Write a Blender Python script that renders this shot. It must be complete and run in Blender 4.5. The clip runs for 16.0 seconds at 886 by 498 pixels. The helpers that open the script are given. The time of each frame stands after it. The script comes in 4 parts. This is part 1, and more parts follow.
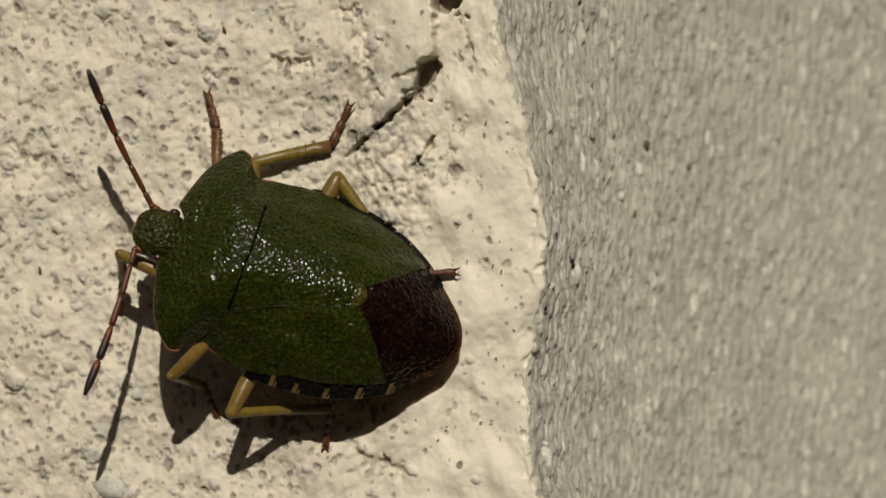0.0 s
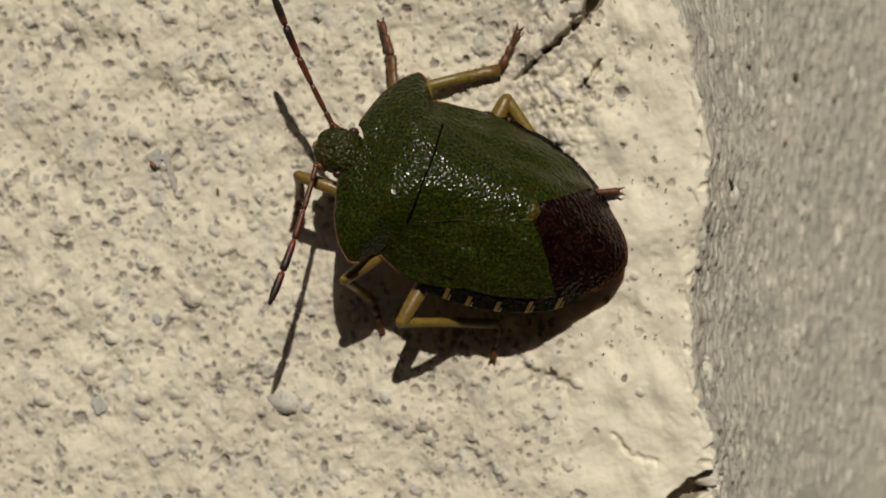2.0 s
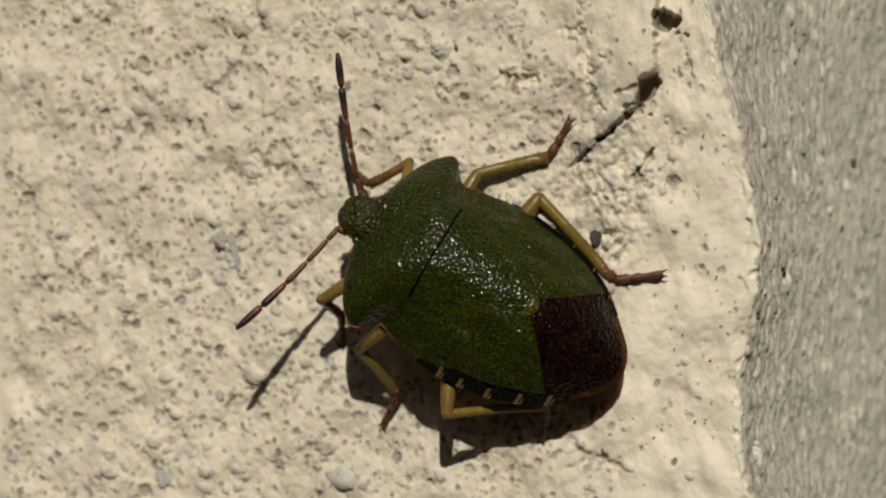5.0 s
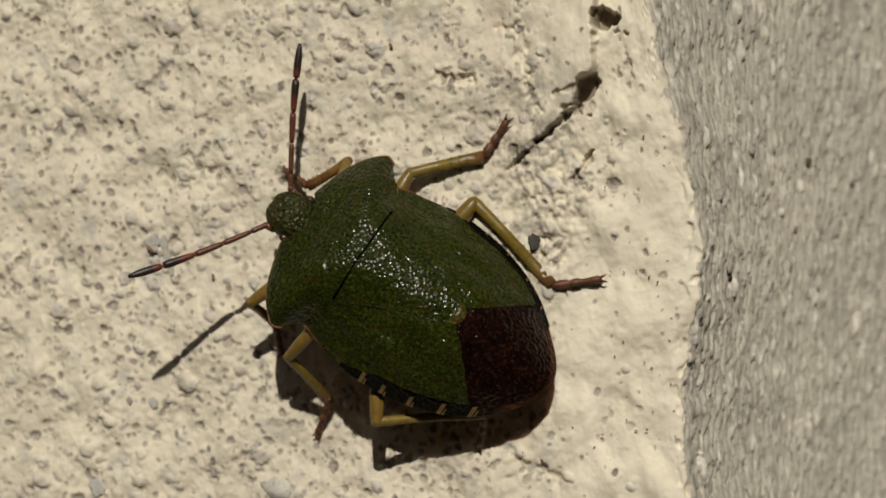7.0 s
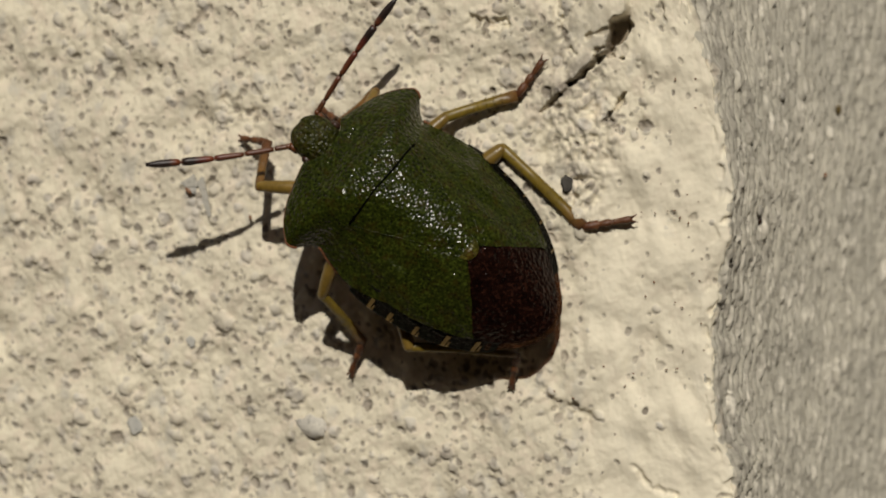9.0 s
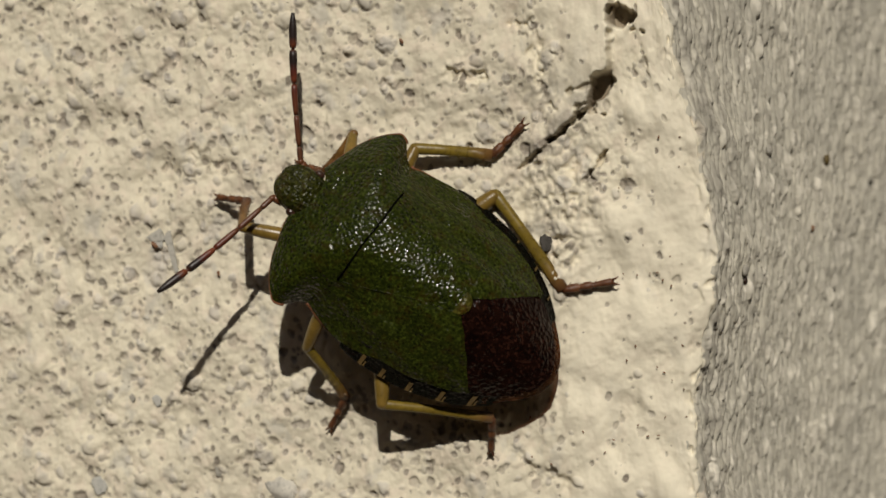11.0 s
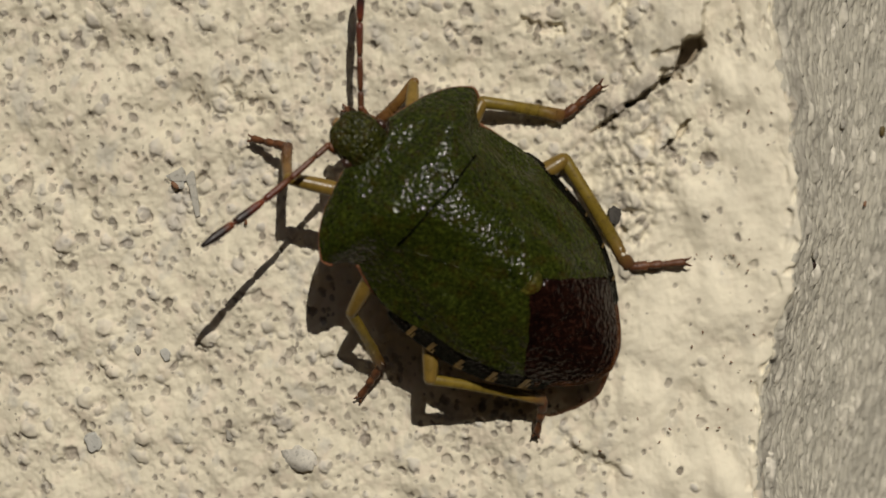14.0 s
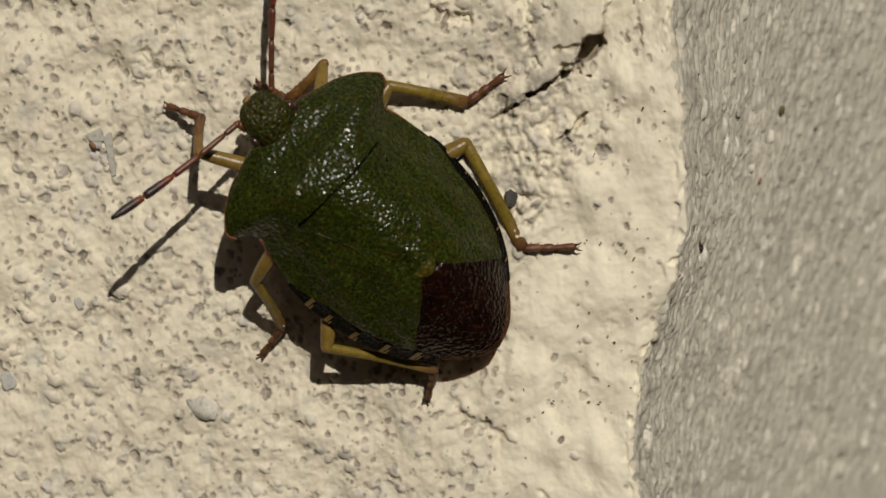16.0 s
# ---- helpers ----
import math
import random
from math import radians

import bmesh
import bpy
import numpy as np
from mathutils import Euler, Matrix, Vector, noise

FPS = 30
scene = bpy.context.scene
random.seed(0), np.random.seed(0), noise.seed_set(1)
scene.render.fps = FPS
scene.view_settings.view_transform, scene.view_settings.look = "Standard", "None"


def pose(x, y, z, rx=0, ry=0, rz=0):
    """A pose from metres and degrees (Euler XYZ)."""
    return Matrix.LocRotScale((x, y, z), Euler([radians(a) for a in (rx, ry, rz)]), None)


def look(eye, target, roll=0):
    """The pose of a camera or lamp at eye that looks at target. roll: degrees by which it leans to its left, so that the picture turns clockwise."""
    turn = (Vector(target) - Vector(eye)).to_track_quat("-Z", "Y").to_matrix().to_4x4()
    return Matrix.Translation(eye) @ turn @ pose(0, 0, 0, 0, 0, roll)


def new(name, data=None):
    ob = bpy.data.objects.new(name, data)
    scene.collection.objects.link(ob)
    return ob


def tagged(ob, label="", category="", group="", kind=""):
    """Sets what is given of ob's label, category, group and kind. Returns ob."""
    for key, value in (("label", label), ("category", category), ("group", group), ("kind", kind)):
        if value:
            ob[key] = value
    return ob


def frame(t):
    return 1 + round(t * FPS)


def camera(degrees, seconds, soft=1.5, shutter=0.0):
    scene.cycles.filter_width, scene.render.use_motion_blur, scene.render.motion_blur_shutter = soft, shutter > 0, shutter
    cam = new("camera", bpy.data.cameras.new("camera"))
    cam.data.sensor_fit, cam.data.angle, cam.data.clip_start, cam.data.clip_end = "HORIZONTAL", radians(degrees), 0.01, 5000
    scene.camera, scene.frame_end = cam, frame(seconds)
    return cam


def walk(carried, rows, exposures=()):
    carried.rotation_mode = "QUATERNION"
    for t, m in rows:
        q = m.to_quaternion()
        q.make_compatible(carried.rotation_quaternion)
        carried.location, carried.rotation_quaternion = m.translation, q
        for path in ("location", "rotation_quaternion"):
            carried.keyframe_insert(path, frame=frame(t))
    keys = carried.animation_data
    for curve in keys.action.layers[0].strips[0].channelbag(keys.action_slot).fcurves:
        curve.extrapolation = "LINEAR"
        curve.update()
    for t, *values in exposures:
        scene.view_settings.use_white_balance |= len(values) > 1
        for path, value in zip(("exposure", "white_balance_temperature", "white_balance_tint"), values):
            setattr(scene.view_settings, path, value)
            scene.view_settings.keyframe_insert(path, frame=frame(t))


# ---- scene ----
cam = camera(24.0, 16.0, soft=1.6)

# seconds, place in metres, turn in degrees
PATH = [
    (0.0, 0.02676, -0.07355, 0.00719, 84.30, 0.42, 7.53),
    (0.5, 0.02326, -0.07573, 0.00483, 84.60, 0.46, 7.97),
    (1.0, 0.02425, -0.07813, 0.00703, 84.37, 0.46, 8.67),
    (1.5, 0.02478, -0.07783, 0.00667, 84.35, 0.52, 9.16),
    (2.0, 0.02316, -0.07709, 0.00432, 84.47, 0.56, 9.11),
    (2.5, 0.02639, -0.07543, 0.00446, 84.89, 0.46, 10.28),
    (3.0, 0.02524, -0.07621, 0.00283, 85.44, 0.23, 11.07),
    (3.5, 0.02554, -0.07750, 0.00525, 85.62, 0.22, 11.82),
    (3.7, 0.02555, -0.07778, 0.00614, 85.43, 0.20, 12.02),
    (5.8, 0.02611, -0.07827, 0.00568, 85.96, 0.25, 12.69),
    (6.0, 0.02846, -0.07623, 0.00720, 85.59, 0.34, 12.92),
    (6.5, 0.02934, -0.07499, 0.00518, 85.59, 0.29, 13.03),
    (7.0, 0.02867, -0.07532, 0.00648, 85.30, 0.33, 13.13),
    (7.5, 0.02770, -0.07711, 0.00649, 85.34, 0.24, 13.21),
    (8.0, 0.02955, -0.07673, 0.00787, 85.13, 0.21, 13.63),
    (8.5, 0.02986, -0.07633, 0.00527, 85.19, 0.02, 13.92),
    (8.7, 0.02918, -0.07673, 0.00503, 85.07, 0.07, 13.93),
    (10.8, 0.02795, -0.07409, 0.00736, 84.03, -0.09, 13.56),
    (11.0, 0.02837, -0.07370, 0.00803, 84.03, -0.15, 13.50),
    (11.5, 0.02809, -0.07215, 0.00879, 84.12, -0.47, 12.85),
    (12.0, 0.02464, -0.07103, 0.00733, 84.59, -1.10, 11.25),
    (12.5, 0.02273, -0.06944, 0.00869, 83.04, -2.22, 8.94),
    (13.0, 0.01942, -0.06370, 0.00752, 80.94, -3.05, 7.00),
    (13.5, 0.01941, -0.06582, 0.01230, 78.40, -3.90, 8.01),
    (14.0, 0.01693, -0.06893, 0.01094, 79.96, -4.60, 7.48),
    (14.5, 0.01833, -0.06970, 0.01464, 78.85, -5.14, 7.66),
    (15.0, 0.01987, -0.06946, 0.01623, 77.30, -5.91, 7.60),
    (15.5, 0.01890, -0.07095, 0.01695, 75.54, -6.86, 7.57),
    (16.0, 0.01895, -0.07054, 0.01782, 74.40, -7.50, 7.39),
]

walk(cam, [(r[0], pose(*r[1:])) for r in PATH], exposures=[(0.0, -0.63), (16.0, -0.63)])
cam.data.dof.use_dof = True
cam.data.dof.focus_distance = 0.0730
cam.data.dof.aperture_fstop = 92.0

# ---- sky and sun ----
SUN_SLANT = (-0.24, 0.80)  # sideways and downward run of a shadow for one unit of height off the wall
sun_way = Vector((SUN_SLANT[0], 1.0, -SUN_SLANT[1])).normalized()
sun = new("sun", bpy.data.lights.new("sun", "SUN"))
sun.data.energy, sun.data.angle, sun.data.color = 5.0, radians(0.53), (1.0, 0.94, 0.85)
sun.matrix_world = look((0, -1, 1), Vector((0, -1, 1)) + sun_way)

world = bpy.data.worlds.new("sky")
scene.world = world
world.use_nodes = True
sky = world.node_tree.nodes.new("ShaderNodeTexSky")
sky.sky_type, sky.sun_disc = "NISHITA", False
sky.air_density, sky.dust_density, sky.ozone_density = 0.5, 1.5, 0.5
sky.sun_elevation = math.asin(-sun_way.z)
sky.sun_rotation = math.atan2(-sun_way.x, -sun_way.y)
world.node_tree.links.new(sky.outputs[0], world.node_tree.nodes["Background"].inputs[0])
world.node_tree.nodes["Background"].inputs[1].default_value = 0.05


# ---- materials ----
class Mat:
    """A node material under construction."""

    def __init__(self, name, rough=0.6, spec=0.5, coat=0.0, coat_rough=0.2):
        self.m = bpy.data.materials.new(name)
        self.m.use_nodes = True
        self.t = self.m.node_tree
        self.b = self.t.nodes["Principled BSDF"]
        self.b.inputs["Roughness"].default_value = rough
        self.b.inputs["Specular IOR Level"].default_value = spec
        self.b.inputs["Coat Weight"].default_value = coat
        self.b.inputs["Coat Roughness"].default_value = coat_rough
        self.co = self.t.nodes.new("ShaderNodeTexCoord").outputs["Object"]

    def node(self, kind, **values):
        n = self.t.nodes.new(kind)
        for k, v in values.items():
            n.inputs[k.replace("_", " ")].default_value = v
        return n

    def link(self, a, b):
        self.t.links.new(a, b)

    def noise(self, size, detail=3.0, rough=0.55, stretch=None, distort=0.0):
        """Noise of a size in millimetres; returns its factor."""
        n = self.node("ShaderNodeTexNoise", Scale=1000.0 / size, Detail=detail, Roughness=rough, Distortion=distort)
        co = self.co
        if stretch:
            mp = self.node("ShaderNodeMapping")
            mp.inputs["Scale"].default_value = stretch
            self.link(co, mp.inputs["Vector"])
            co = mp.outputs["Vector"]
        self.link(co, n.inputs["Vector"])
        return n.outputs["Fac"]

    def cells(self, size, kind="F1", stretch=None):
        n = self.node("ShaderNodeTexVoronoi", Scale=1000.0 / size)
        n.feature = kind
        co = self.co
        if stretch:
            mp = self.node("ShaderNodeMapping")
            mp.inputs["Scale"].default_value = stretch
            self.link(co, mp.inputs["Vector"])
            co = mp.outputs["Vector"]
        self.link(co, n.inputs["Vector"])
        return n.outputs["Distance"]

    def steps(self, fac, a, b, lo=0.0, hi=1.0):
        n = self.node("ShaderNodeMapRange")
        for k, v in (("From Min", a), ("From Max", b), ("To Min", lo), ("To Max", hi)):
            n.inputs[k].default_value = v
        self.link(fac, n.inputs["Value"])
        return n.outputs["Result"]

    def mix(self, fac, a, b):
        n = self.t.nodes.new("ShaderNodeMix")
        n.data_type = "RGBA"
        for s, v in ((n.inputs["Factor"], fac), (n.inputs["A"], a), (n.inputs["B"], b)):
            if isinstance(v, tuple):
                s.default_value = (*v, 1.0)
            elif isinstance(v, float):
                s.default_value = v
            else:
                self.link(v, s)
        return n.outputs["Result"]

    def times(self, a, b, op="MULTIPLY"):
        n = self.t.nodes.new("ShaderNodeMath")
        n.operation = op
        for s, v in zip(n.inputs, (a, b)):
            if isinstance(v, float):
                s.default_value = v
            else:
                self.link(v, s)
        return n.outputs[0]

    def color(self, c):
        if isinstance(c, tuple):
            self.b.inputs["Base Color"].default_value = (*c, 1.0)
        else:
            self.link(c, self.b.inputs["Base Color"])
        return self

    def rough(self, fac):
        self.link(fac, self.b.inputs["Roughness"])
        return self

    def bump(self, height, depth, strength=1.0):
        """depth in millimetres."""
        n = self.node("ShaderNodeBump", Strength=strength, Distance=depth / 1000.0)
        self.link(height, n.inputs["Height"])
        last = self.b.inputs["Normal"]
        if last.links:
            self.link(last.links[0].from_socket, n.inputs["Normal"])
        self.link(n.outputs["Normal"], last)
        return self


def plaster():
    k = Mat("painted_plaster", rough=0.85, spec=0.25)

    def field(name):
        n = k.t.nodes.new("ShaderNodeAttribute")
        n.attribute_name = name
        return n.outputs["Fac"]

    calm, bare_shade, grit, soil_shade = field("calm"), field("bare_shade"), field("grit"), field("dirt_shade")
    broad = k.steps(k.noise(5.0, 2.0), 0.35, 0.65)
    c = k.mix(broad, (0.635, 0.580, 0.445), (0.72, 0.660, 0.505))
    fine = k.steps(k.noise(0.55, 3.0), 0.40, 0.72)
    c = k.mix(k.times(fine, 0.22), c, (0.52, 0.48, 0.385))
    c = k.mix(k.times(k.steps(k.noise(0.8, 3.0), 0.5, 0.62), 0.45), c, (0.70, 0.60, 0.475))
    # grey sand that shows through where the paint is thin
    thin = k.steps(k.noise(1.1, 3.0, stretch=(1.0, 1.0, 0.7)), 0.57, 0.66)
    c = k.mix(k.times(thin, 0.42), c, (0.41, 0.40, 0.365))
    # a patch of thicker, smoother paint by the corner
    c = k.mix(k.times(calm, 0.75), c, k.mix(k.steps(k.noise(2.5, 3.0), 0.35, 0.65), (0.74, 0.68, 0.53), (0.82, 0.755, 0.59)))
    # tone of bare sand, also of the shade painted under proud grains
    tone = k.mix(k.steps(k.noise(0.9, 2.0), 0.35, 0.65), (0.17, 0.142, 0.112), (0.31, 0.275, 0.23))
    c = k.mix(k.times(bare_shade, k.steps(k.noise(0.12, 2.0), 0.2, 0.6, 0.7, 1.0)), c, tone)
    c = k.mix(k.times(grit, k.steps(k.noise(0.7, 2.0), 0.4, 0.6, 0.35, 0.85)), c, k.mix(k.steps(k.noise(1.6, 1.0), 0.42, 0.58), (0.40, 0.37, 0.325), (0.50, 0.475, 0.425)))
    # brown soil in cracks and holes, which also paints in their shade
    c = k.mix(k.times(soil_shade, 0.85), c, (0.17, 0.128, 0.082))
    dots = k.times(k.steps(k.cells(0.85), 0.05, 0.075, 1.0, 0.0), k.steps(k.noise(3.0, 2.0), 0.5, 0.58))
    c = k.mix(k.times(dots, 0.6), c, (0.13, 0.08, 0.055))
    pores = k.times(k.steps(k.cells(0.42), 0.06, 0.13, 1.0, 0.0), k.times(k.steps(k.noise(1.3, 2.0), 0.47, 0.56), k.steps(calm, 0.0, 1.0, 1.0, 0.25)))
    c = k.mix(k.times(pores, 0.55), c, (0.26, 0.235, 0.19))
    k.color(c)
    k.bump(k.times(pores, -1.0), 0.03, 0.8)
    k.bump(k.noise(0.16, 4.0, 0.6), 0.010, 0.7)
    return k.m


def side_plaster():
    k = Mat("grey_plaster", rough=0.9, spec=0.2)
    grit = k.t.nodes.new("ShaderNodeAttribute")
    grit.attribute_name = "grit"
    bare_shade = k.t.nodes.new("ShaderNodeAttribute")
    bare_shade.attribute_name = "bare_shade"
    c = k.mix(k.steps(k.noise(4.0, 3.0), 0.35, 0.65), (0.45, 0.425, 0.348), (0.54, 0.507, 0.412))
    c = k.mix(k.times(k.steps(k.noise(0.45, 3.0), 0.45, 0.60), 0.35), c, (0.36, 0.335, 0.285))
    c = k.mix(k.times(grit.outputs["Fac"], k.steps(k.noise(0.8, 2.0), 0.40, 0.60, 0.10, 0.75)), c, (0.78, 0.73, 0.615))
    c = k.mix(k.times(bare_shade.outputs["Fac"], 0.75), c, (0.17, 0.155, 0.13))
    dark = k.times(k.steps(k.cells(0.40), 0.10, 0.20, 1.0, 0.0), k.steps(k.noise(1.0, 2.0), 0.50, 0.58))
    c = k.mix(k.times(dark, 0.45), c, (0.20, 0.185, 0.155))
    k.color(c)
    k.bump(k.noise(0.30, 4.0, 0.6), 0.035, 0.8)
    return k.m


def shell(name, dark, light, gloss, pit=0.16, depth=0.03, spec=0.27, wrinkle=0.03):
    """Insect shell with crowded dark punctures between paler granules, over shallow wrinkles."""
    k = Mat(name, rough=gloss, spec=spec)
    c = k.mix(k.steps(k.noise(0.9, 3.0), 0.3, 0.7), dark, light)
    c = k.mix(k.times(k.steps(k.noise(0.40, 2.0), 0.50, 0.66), 0.40), c, (light[0] * 2.0, light[1] * 0.85, light[2]))
    c = k.mix(k.steps(k.noise(0.11, 2.0), 0.48, 0.66), c, tuple(1.9 * v for v in light))
    c = k.mix(k.times(k.steps(k.noise(0.17, 2.0), 0.60, 0.68), 0.5), c, tuple(3.4 * v for v in light))
    holes = k.steps(k.cells(pit), 0.12, 0.42, 1.0, 0.0)
    c = k.mix(k.times(holes, 0.70), c, tuple(0.16 * v for v in dark))
    k.color(c)
    k.rough(k.steps(k.noise(0.55, 3.0), 0.45, 0.68, gloss * 0.75, gloss + 0.07))
    k.bump(k.noise(0.62, 3.0, 0.6, distort=0.6), wrinkle, 0.9)
    k.bump(k.cells(pit), depth, 0.9)
    k.bump(k.noise(0.075, 3.0), 0.010, 0.8)
    return k.m


def film_wing(name, dark, light, gloss, show, tint):
    """Thin horny film: wrinkled, glossy, and letting a little brown light through."""
    k = Mat(name, rough=gloss, spec=0.09)
    c = k.mix(k.steps(k.noise(0.5, 3.0), 0.35, 0.65), dark, light)
    c = k.mix(k.times(k.steps(k.noise(0.16, 2.0), 0.52, 0.64), 0.7), c, tuple(2.6 * v for v in light))
    k.color(c)
    k.bump(k.noise(0.30, 3.0, 0.6), 0.070, 0.9)
    k.bump(k.cells(0.17), 0.050, 0.9)
    clear = k.t.nodes.new("ShaderNodeBsdfTransparent")
    clear.inputs["Color"].default_value = (*tint, 1.0)
    mix = k.t.nodes.new("ShaderNodeMixShader")
    mix.inputs[0].default_value = show
    k.link(k.b.outputs[0], mix.inputs[1])
    k.link(clear.outputs[0], mix.inputs[2])
    k.link(mix.outputs[0], k.t.nodes["Material Output"].inputs["Surface"])
    return k.m


def limb(name, a, b, gloss=0.4, spec=0.4):
    k = Mat(name, rough=gloss, spec=spec)
    c = k.mix(k.steps(k.noise(0.4, 3.0), 0.3, 0.7), a, b)
    c = k.mix(k.times(k.steps(k.noise(0.13, 2.0), 0.55, 0.68), 0.45), c, tuple(0.4 * v for v in a))
    k.color(c)
    k.bump(k.noise(0.09, 2.0), 0.014, 0.7)
    return k.m


PLASTER, SIDE = plaster(), side_plaster()
GREEN = shell("green_shell", (0.0086, 0.0128, 0.0016), (0.0156, 0.0205, 0.0024), 0.19, 0.155, 0.046, 0.22, 0.055)
GREEN_HEAD = shell("green_head", (0.011, 0.014, 0.002), (0.020, 0.021, 0.003), 0.45, 0.15, 0.08, 0.16, 0.05)
WING = shell("green_wing", (0.0110, 0.0155, 0.0020), (0.0175, 0.0225, 0.0030), 0.19, 0.155, 0.034, 0.17, 0.065)
MEMBRANE = film_wing("brown_membrane", (0.0036, 0.0014, 0.0011), (0.0110, 0.0040, 0.0025), 0.13, 0.08, (0.45, 0.20, 0.08))
MARGIN = film_wing("membrane_margin", (0.030, 0.013, 0.006), (0.055, 0.025, 0.011), 0.35, 0.42, (0.55, 0.30, 0.14))
SEAM = limb("seam", (0.0015, 0.0015, 0.001), (0.003, 0.003, 0.002), 0.95, 0.0)
BELLY = limb("belly", (0.085, 0.060, 0.024), (0.13, 0.095, 0.035), 0.45)
BLACK = shell("black_band", (0.0020, 0.0020, 0.0014), (0.0045, 0.0045, 0.0030), 0.18, 0.14, 0.06, 0.06)
YELLOW = limb("yellow_mark", (0.10, 0.064, 0.020), (0.17, 0.11, 0.038))
RIM = limb("orange_rim", (0.12, 0.040, 0.014), (0.20, 0.075, 0.030), 0.6)
OLIVE = limb("olive_leg", (0.135, 0.085, 0.015), (0.20, 0.126, 0.026), 0.33)
TAN = limb("tan_leg", (0.22, 0.12, 0.04), (0.30, 0.18, 0.06))
FOOT = limb("brown_foot", (0.075, 0.026, 0.010), (0.13, 0.050, 0.018), 0.5)
RUST = limb("rust_antenna", (0.09, 0.030, 0.012), (0.14, 0.050, 0.018))
DARK = limb("dark_antenna", (0.018, 0.010, 0.008), (0.035, 0.018, 0.012))
EYE = limb("eye", (0.028, 0.012, 0.008), (0.045, 0.020, 0.012), 0.3)
STONE = limb("grey_grain", (0.28, 0.262, 0.22), (0.40, 0.375, 0.32), 0.95, 0.1)
BLUE_STONE = limb("blue_grain", (0.40, 0.395, 0.36), (0.52, 0.505, 0.45), 0.95, 0.1)
PALE_STONE = limb("pale_grain", (0.45, 0.43, 0.38), (0.60, 0.565, 0.48), 0.95, 0.1)
PIT_SHADE = limb("pit_shade", (0.045, 0.041, 0.036), (0.09, 0.083, 0.073), 0.9, 0.15)
FLECK = limb("brown_fleck", (0.16, 0.075, 0.038), (0.24, 0.125, 0.065), 0.7)
FIBRE = limb("grey_fibre", (0.40, 0.385, 0.335), (0.50, 0.475, 0.41), 0.95, 0.1)


# ---- helpers for meshes ----
def finish(bm, name, smooth=True):
    bmesh.ops.recalc_face_normals(bm, faces=bm.faces)
    me = bpy.data.meshes.new(name)
    bm.to_mesh(me)
    bm.free()
    if smooth:
        me.polygons.foreach_set("use_smooth", [True] * len(me.polygons))
    return me


def part(name, bm, material, parent, label=""):
    me = bm if isinstance(bm, bpy.types.Mesh) else finish(bm, name)
    if not me.materials:
        me.materials.append(material)
    ob = new(name, me)
    ob.parent = parent
    return tagged(ob, label)


def smooth_field(shape, size, step, seed, tall=1.0, lean=0.0):
    """A random relief, unit variance, of bumps of a given size on a grid of that step, drawn out along a leaning line."""
    rng = np.random.default_rng(seed)
    f = np.fft.rfft2(rng.standard_normal(shape))
    ky = np.fft.fftfreq(shape[0])[:, None] / step
    kx = np.fft.rfftfreq(shape[1])[None, :] / step
    ka, kb = kx * math.cos(lean) + ky * math.sin(lean), ky * math.cos(lean) - kx * math.sin(lean)
    f *= np.exp(-0.5 * ((ka**2 + (kb * tall) ** 2) ** 0.5 * size * 0.9) ** 2)
    g = np.fft.irfft2(f, s=shape)
    return (g - g.mean()) / g.std()


# ---- the wall and its corner (centimetres inside, metres outside) ----
STEP = 0.0044
CORNER = 2.03
RIGHT_WAY = (0.30, -0.954)  # run of the side face: across, and away from the viewer


def edge_line(v):
    """How far the worn corner wanders from its straight line, by height."""
    run = [(-1.3, 2.10), (-1.07, 2.09), (-0.82, 2.015), (-0.70, 1.996), (-0.55, 2.006), (-0.40, 2.016), (-0.28, 2.028), (-0.14, 2.058), (-0.02, 2.066), (0.11, 2.055),
           (0.24, 2.032), (0.32, 2.020), (0.43, 1.985), (0.52, 1.965), (0.62, 1.925), (0.72, 1.905), (0.80, 1.885), (0.95, 1.86), (1.2, 1.84)]
    soft = sum(np.interp(v + d, [p[0] for p in run], [p[1] for p in run]) for d in (-0.05, 0.0, 0.05)) / 3
    return soft - CORNER + 0.006 * np.sin(17.0 * v) + 0.005 * np.sin(31.0 * v + 1.0)


def along(u, v, line):
    """Distance of points from a broken line, and the run along it from 0 to 1."""
    best, run = np.full(u.shape, 9.0), np.zeros(u.shape)
    n = len(line) - 1
    for i in range(n):
        (x0, y0), (x1, y1) = line[i], line[i + 1]
        dx, dy = x1 - x0, y1 - y0
        k = np.clip(((u - x0) * dx + (v - y0) * dy) / (dx * dx + dy * dy), 0, 1)
        d = np.hypot(u - x0 - k * dx, v - y0 - k * dy)
        run = np.where(d < best, (i + k) / n, run)
        best = np.minimum(best, d)
    return best, run


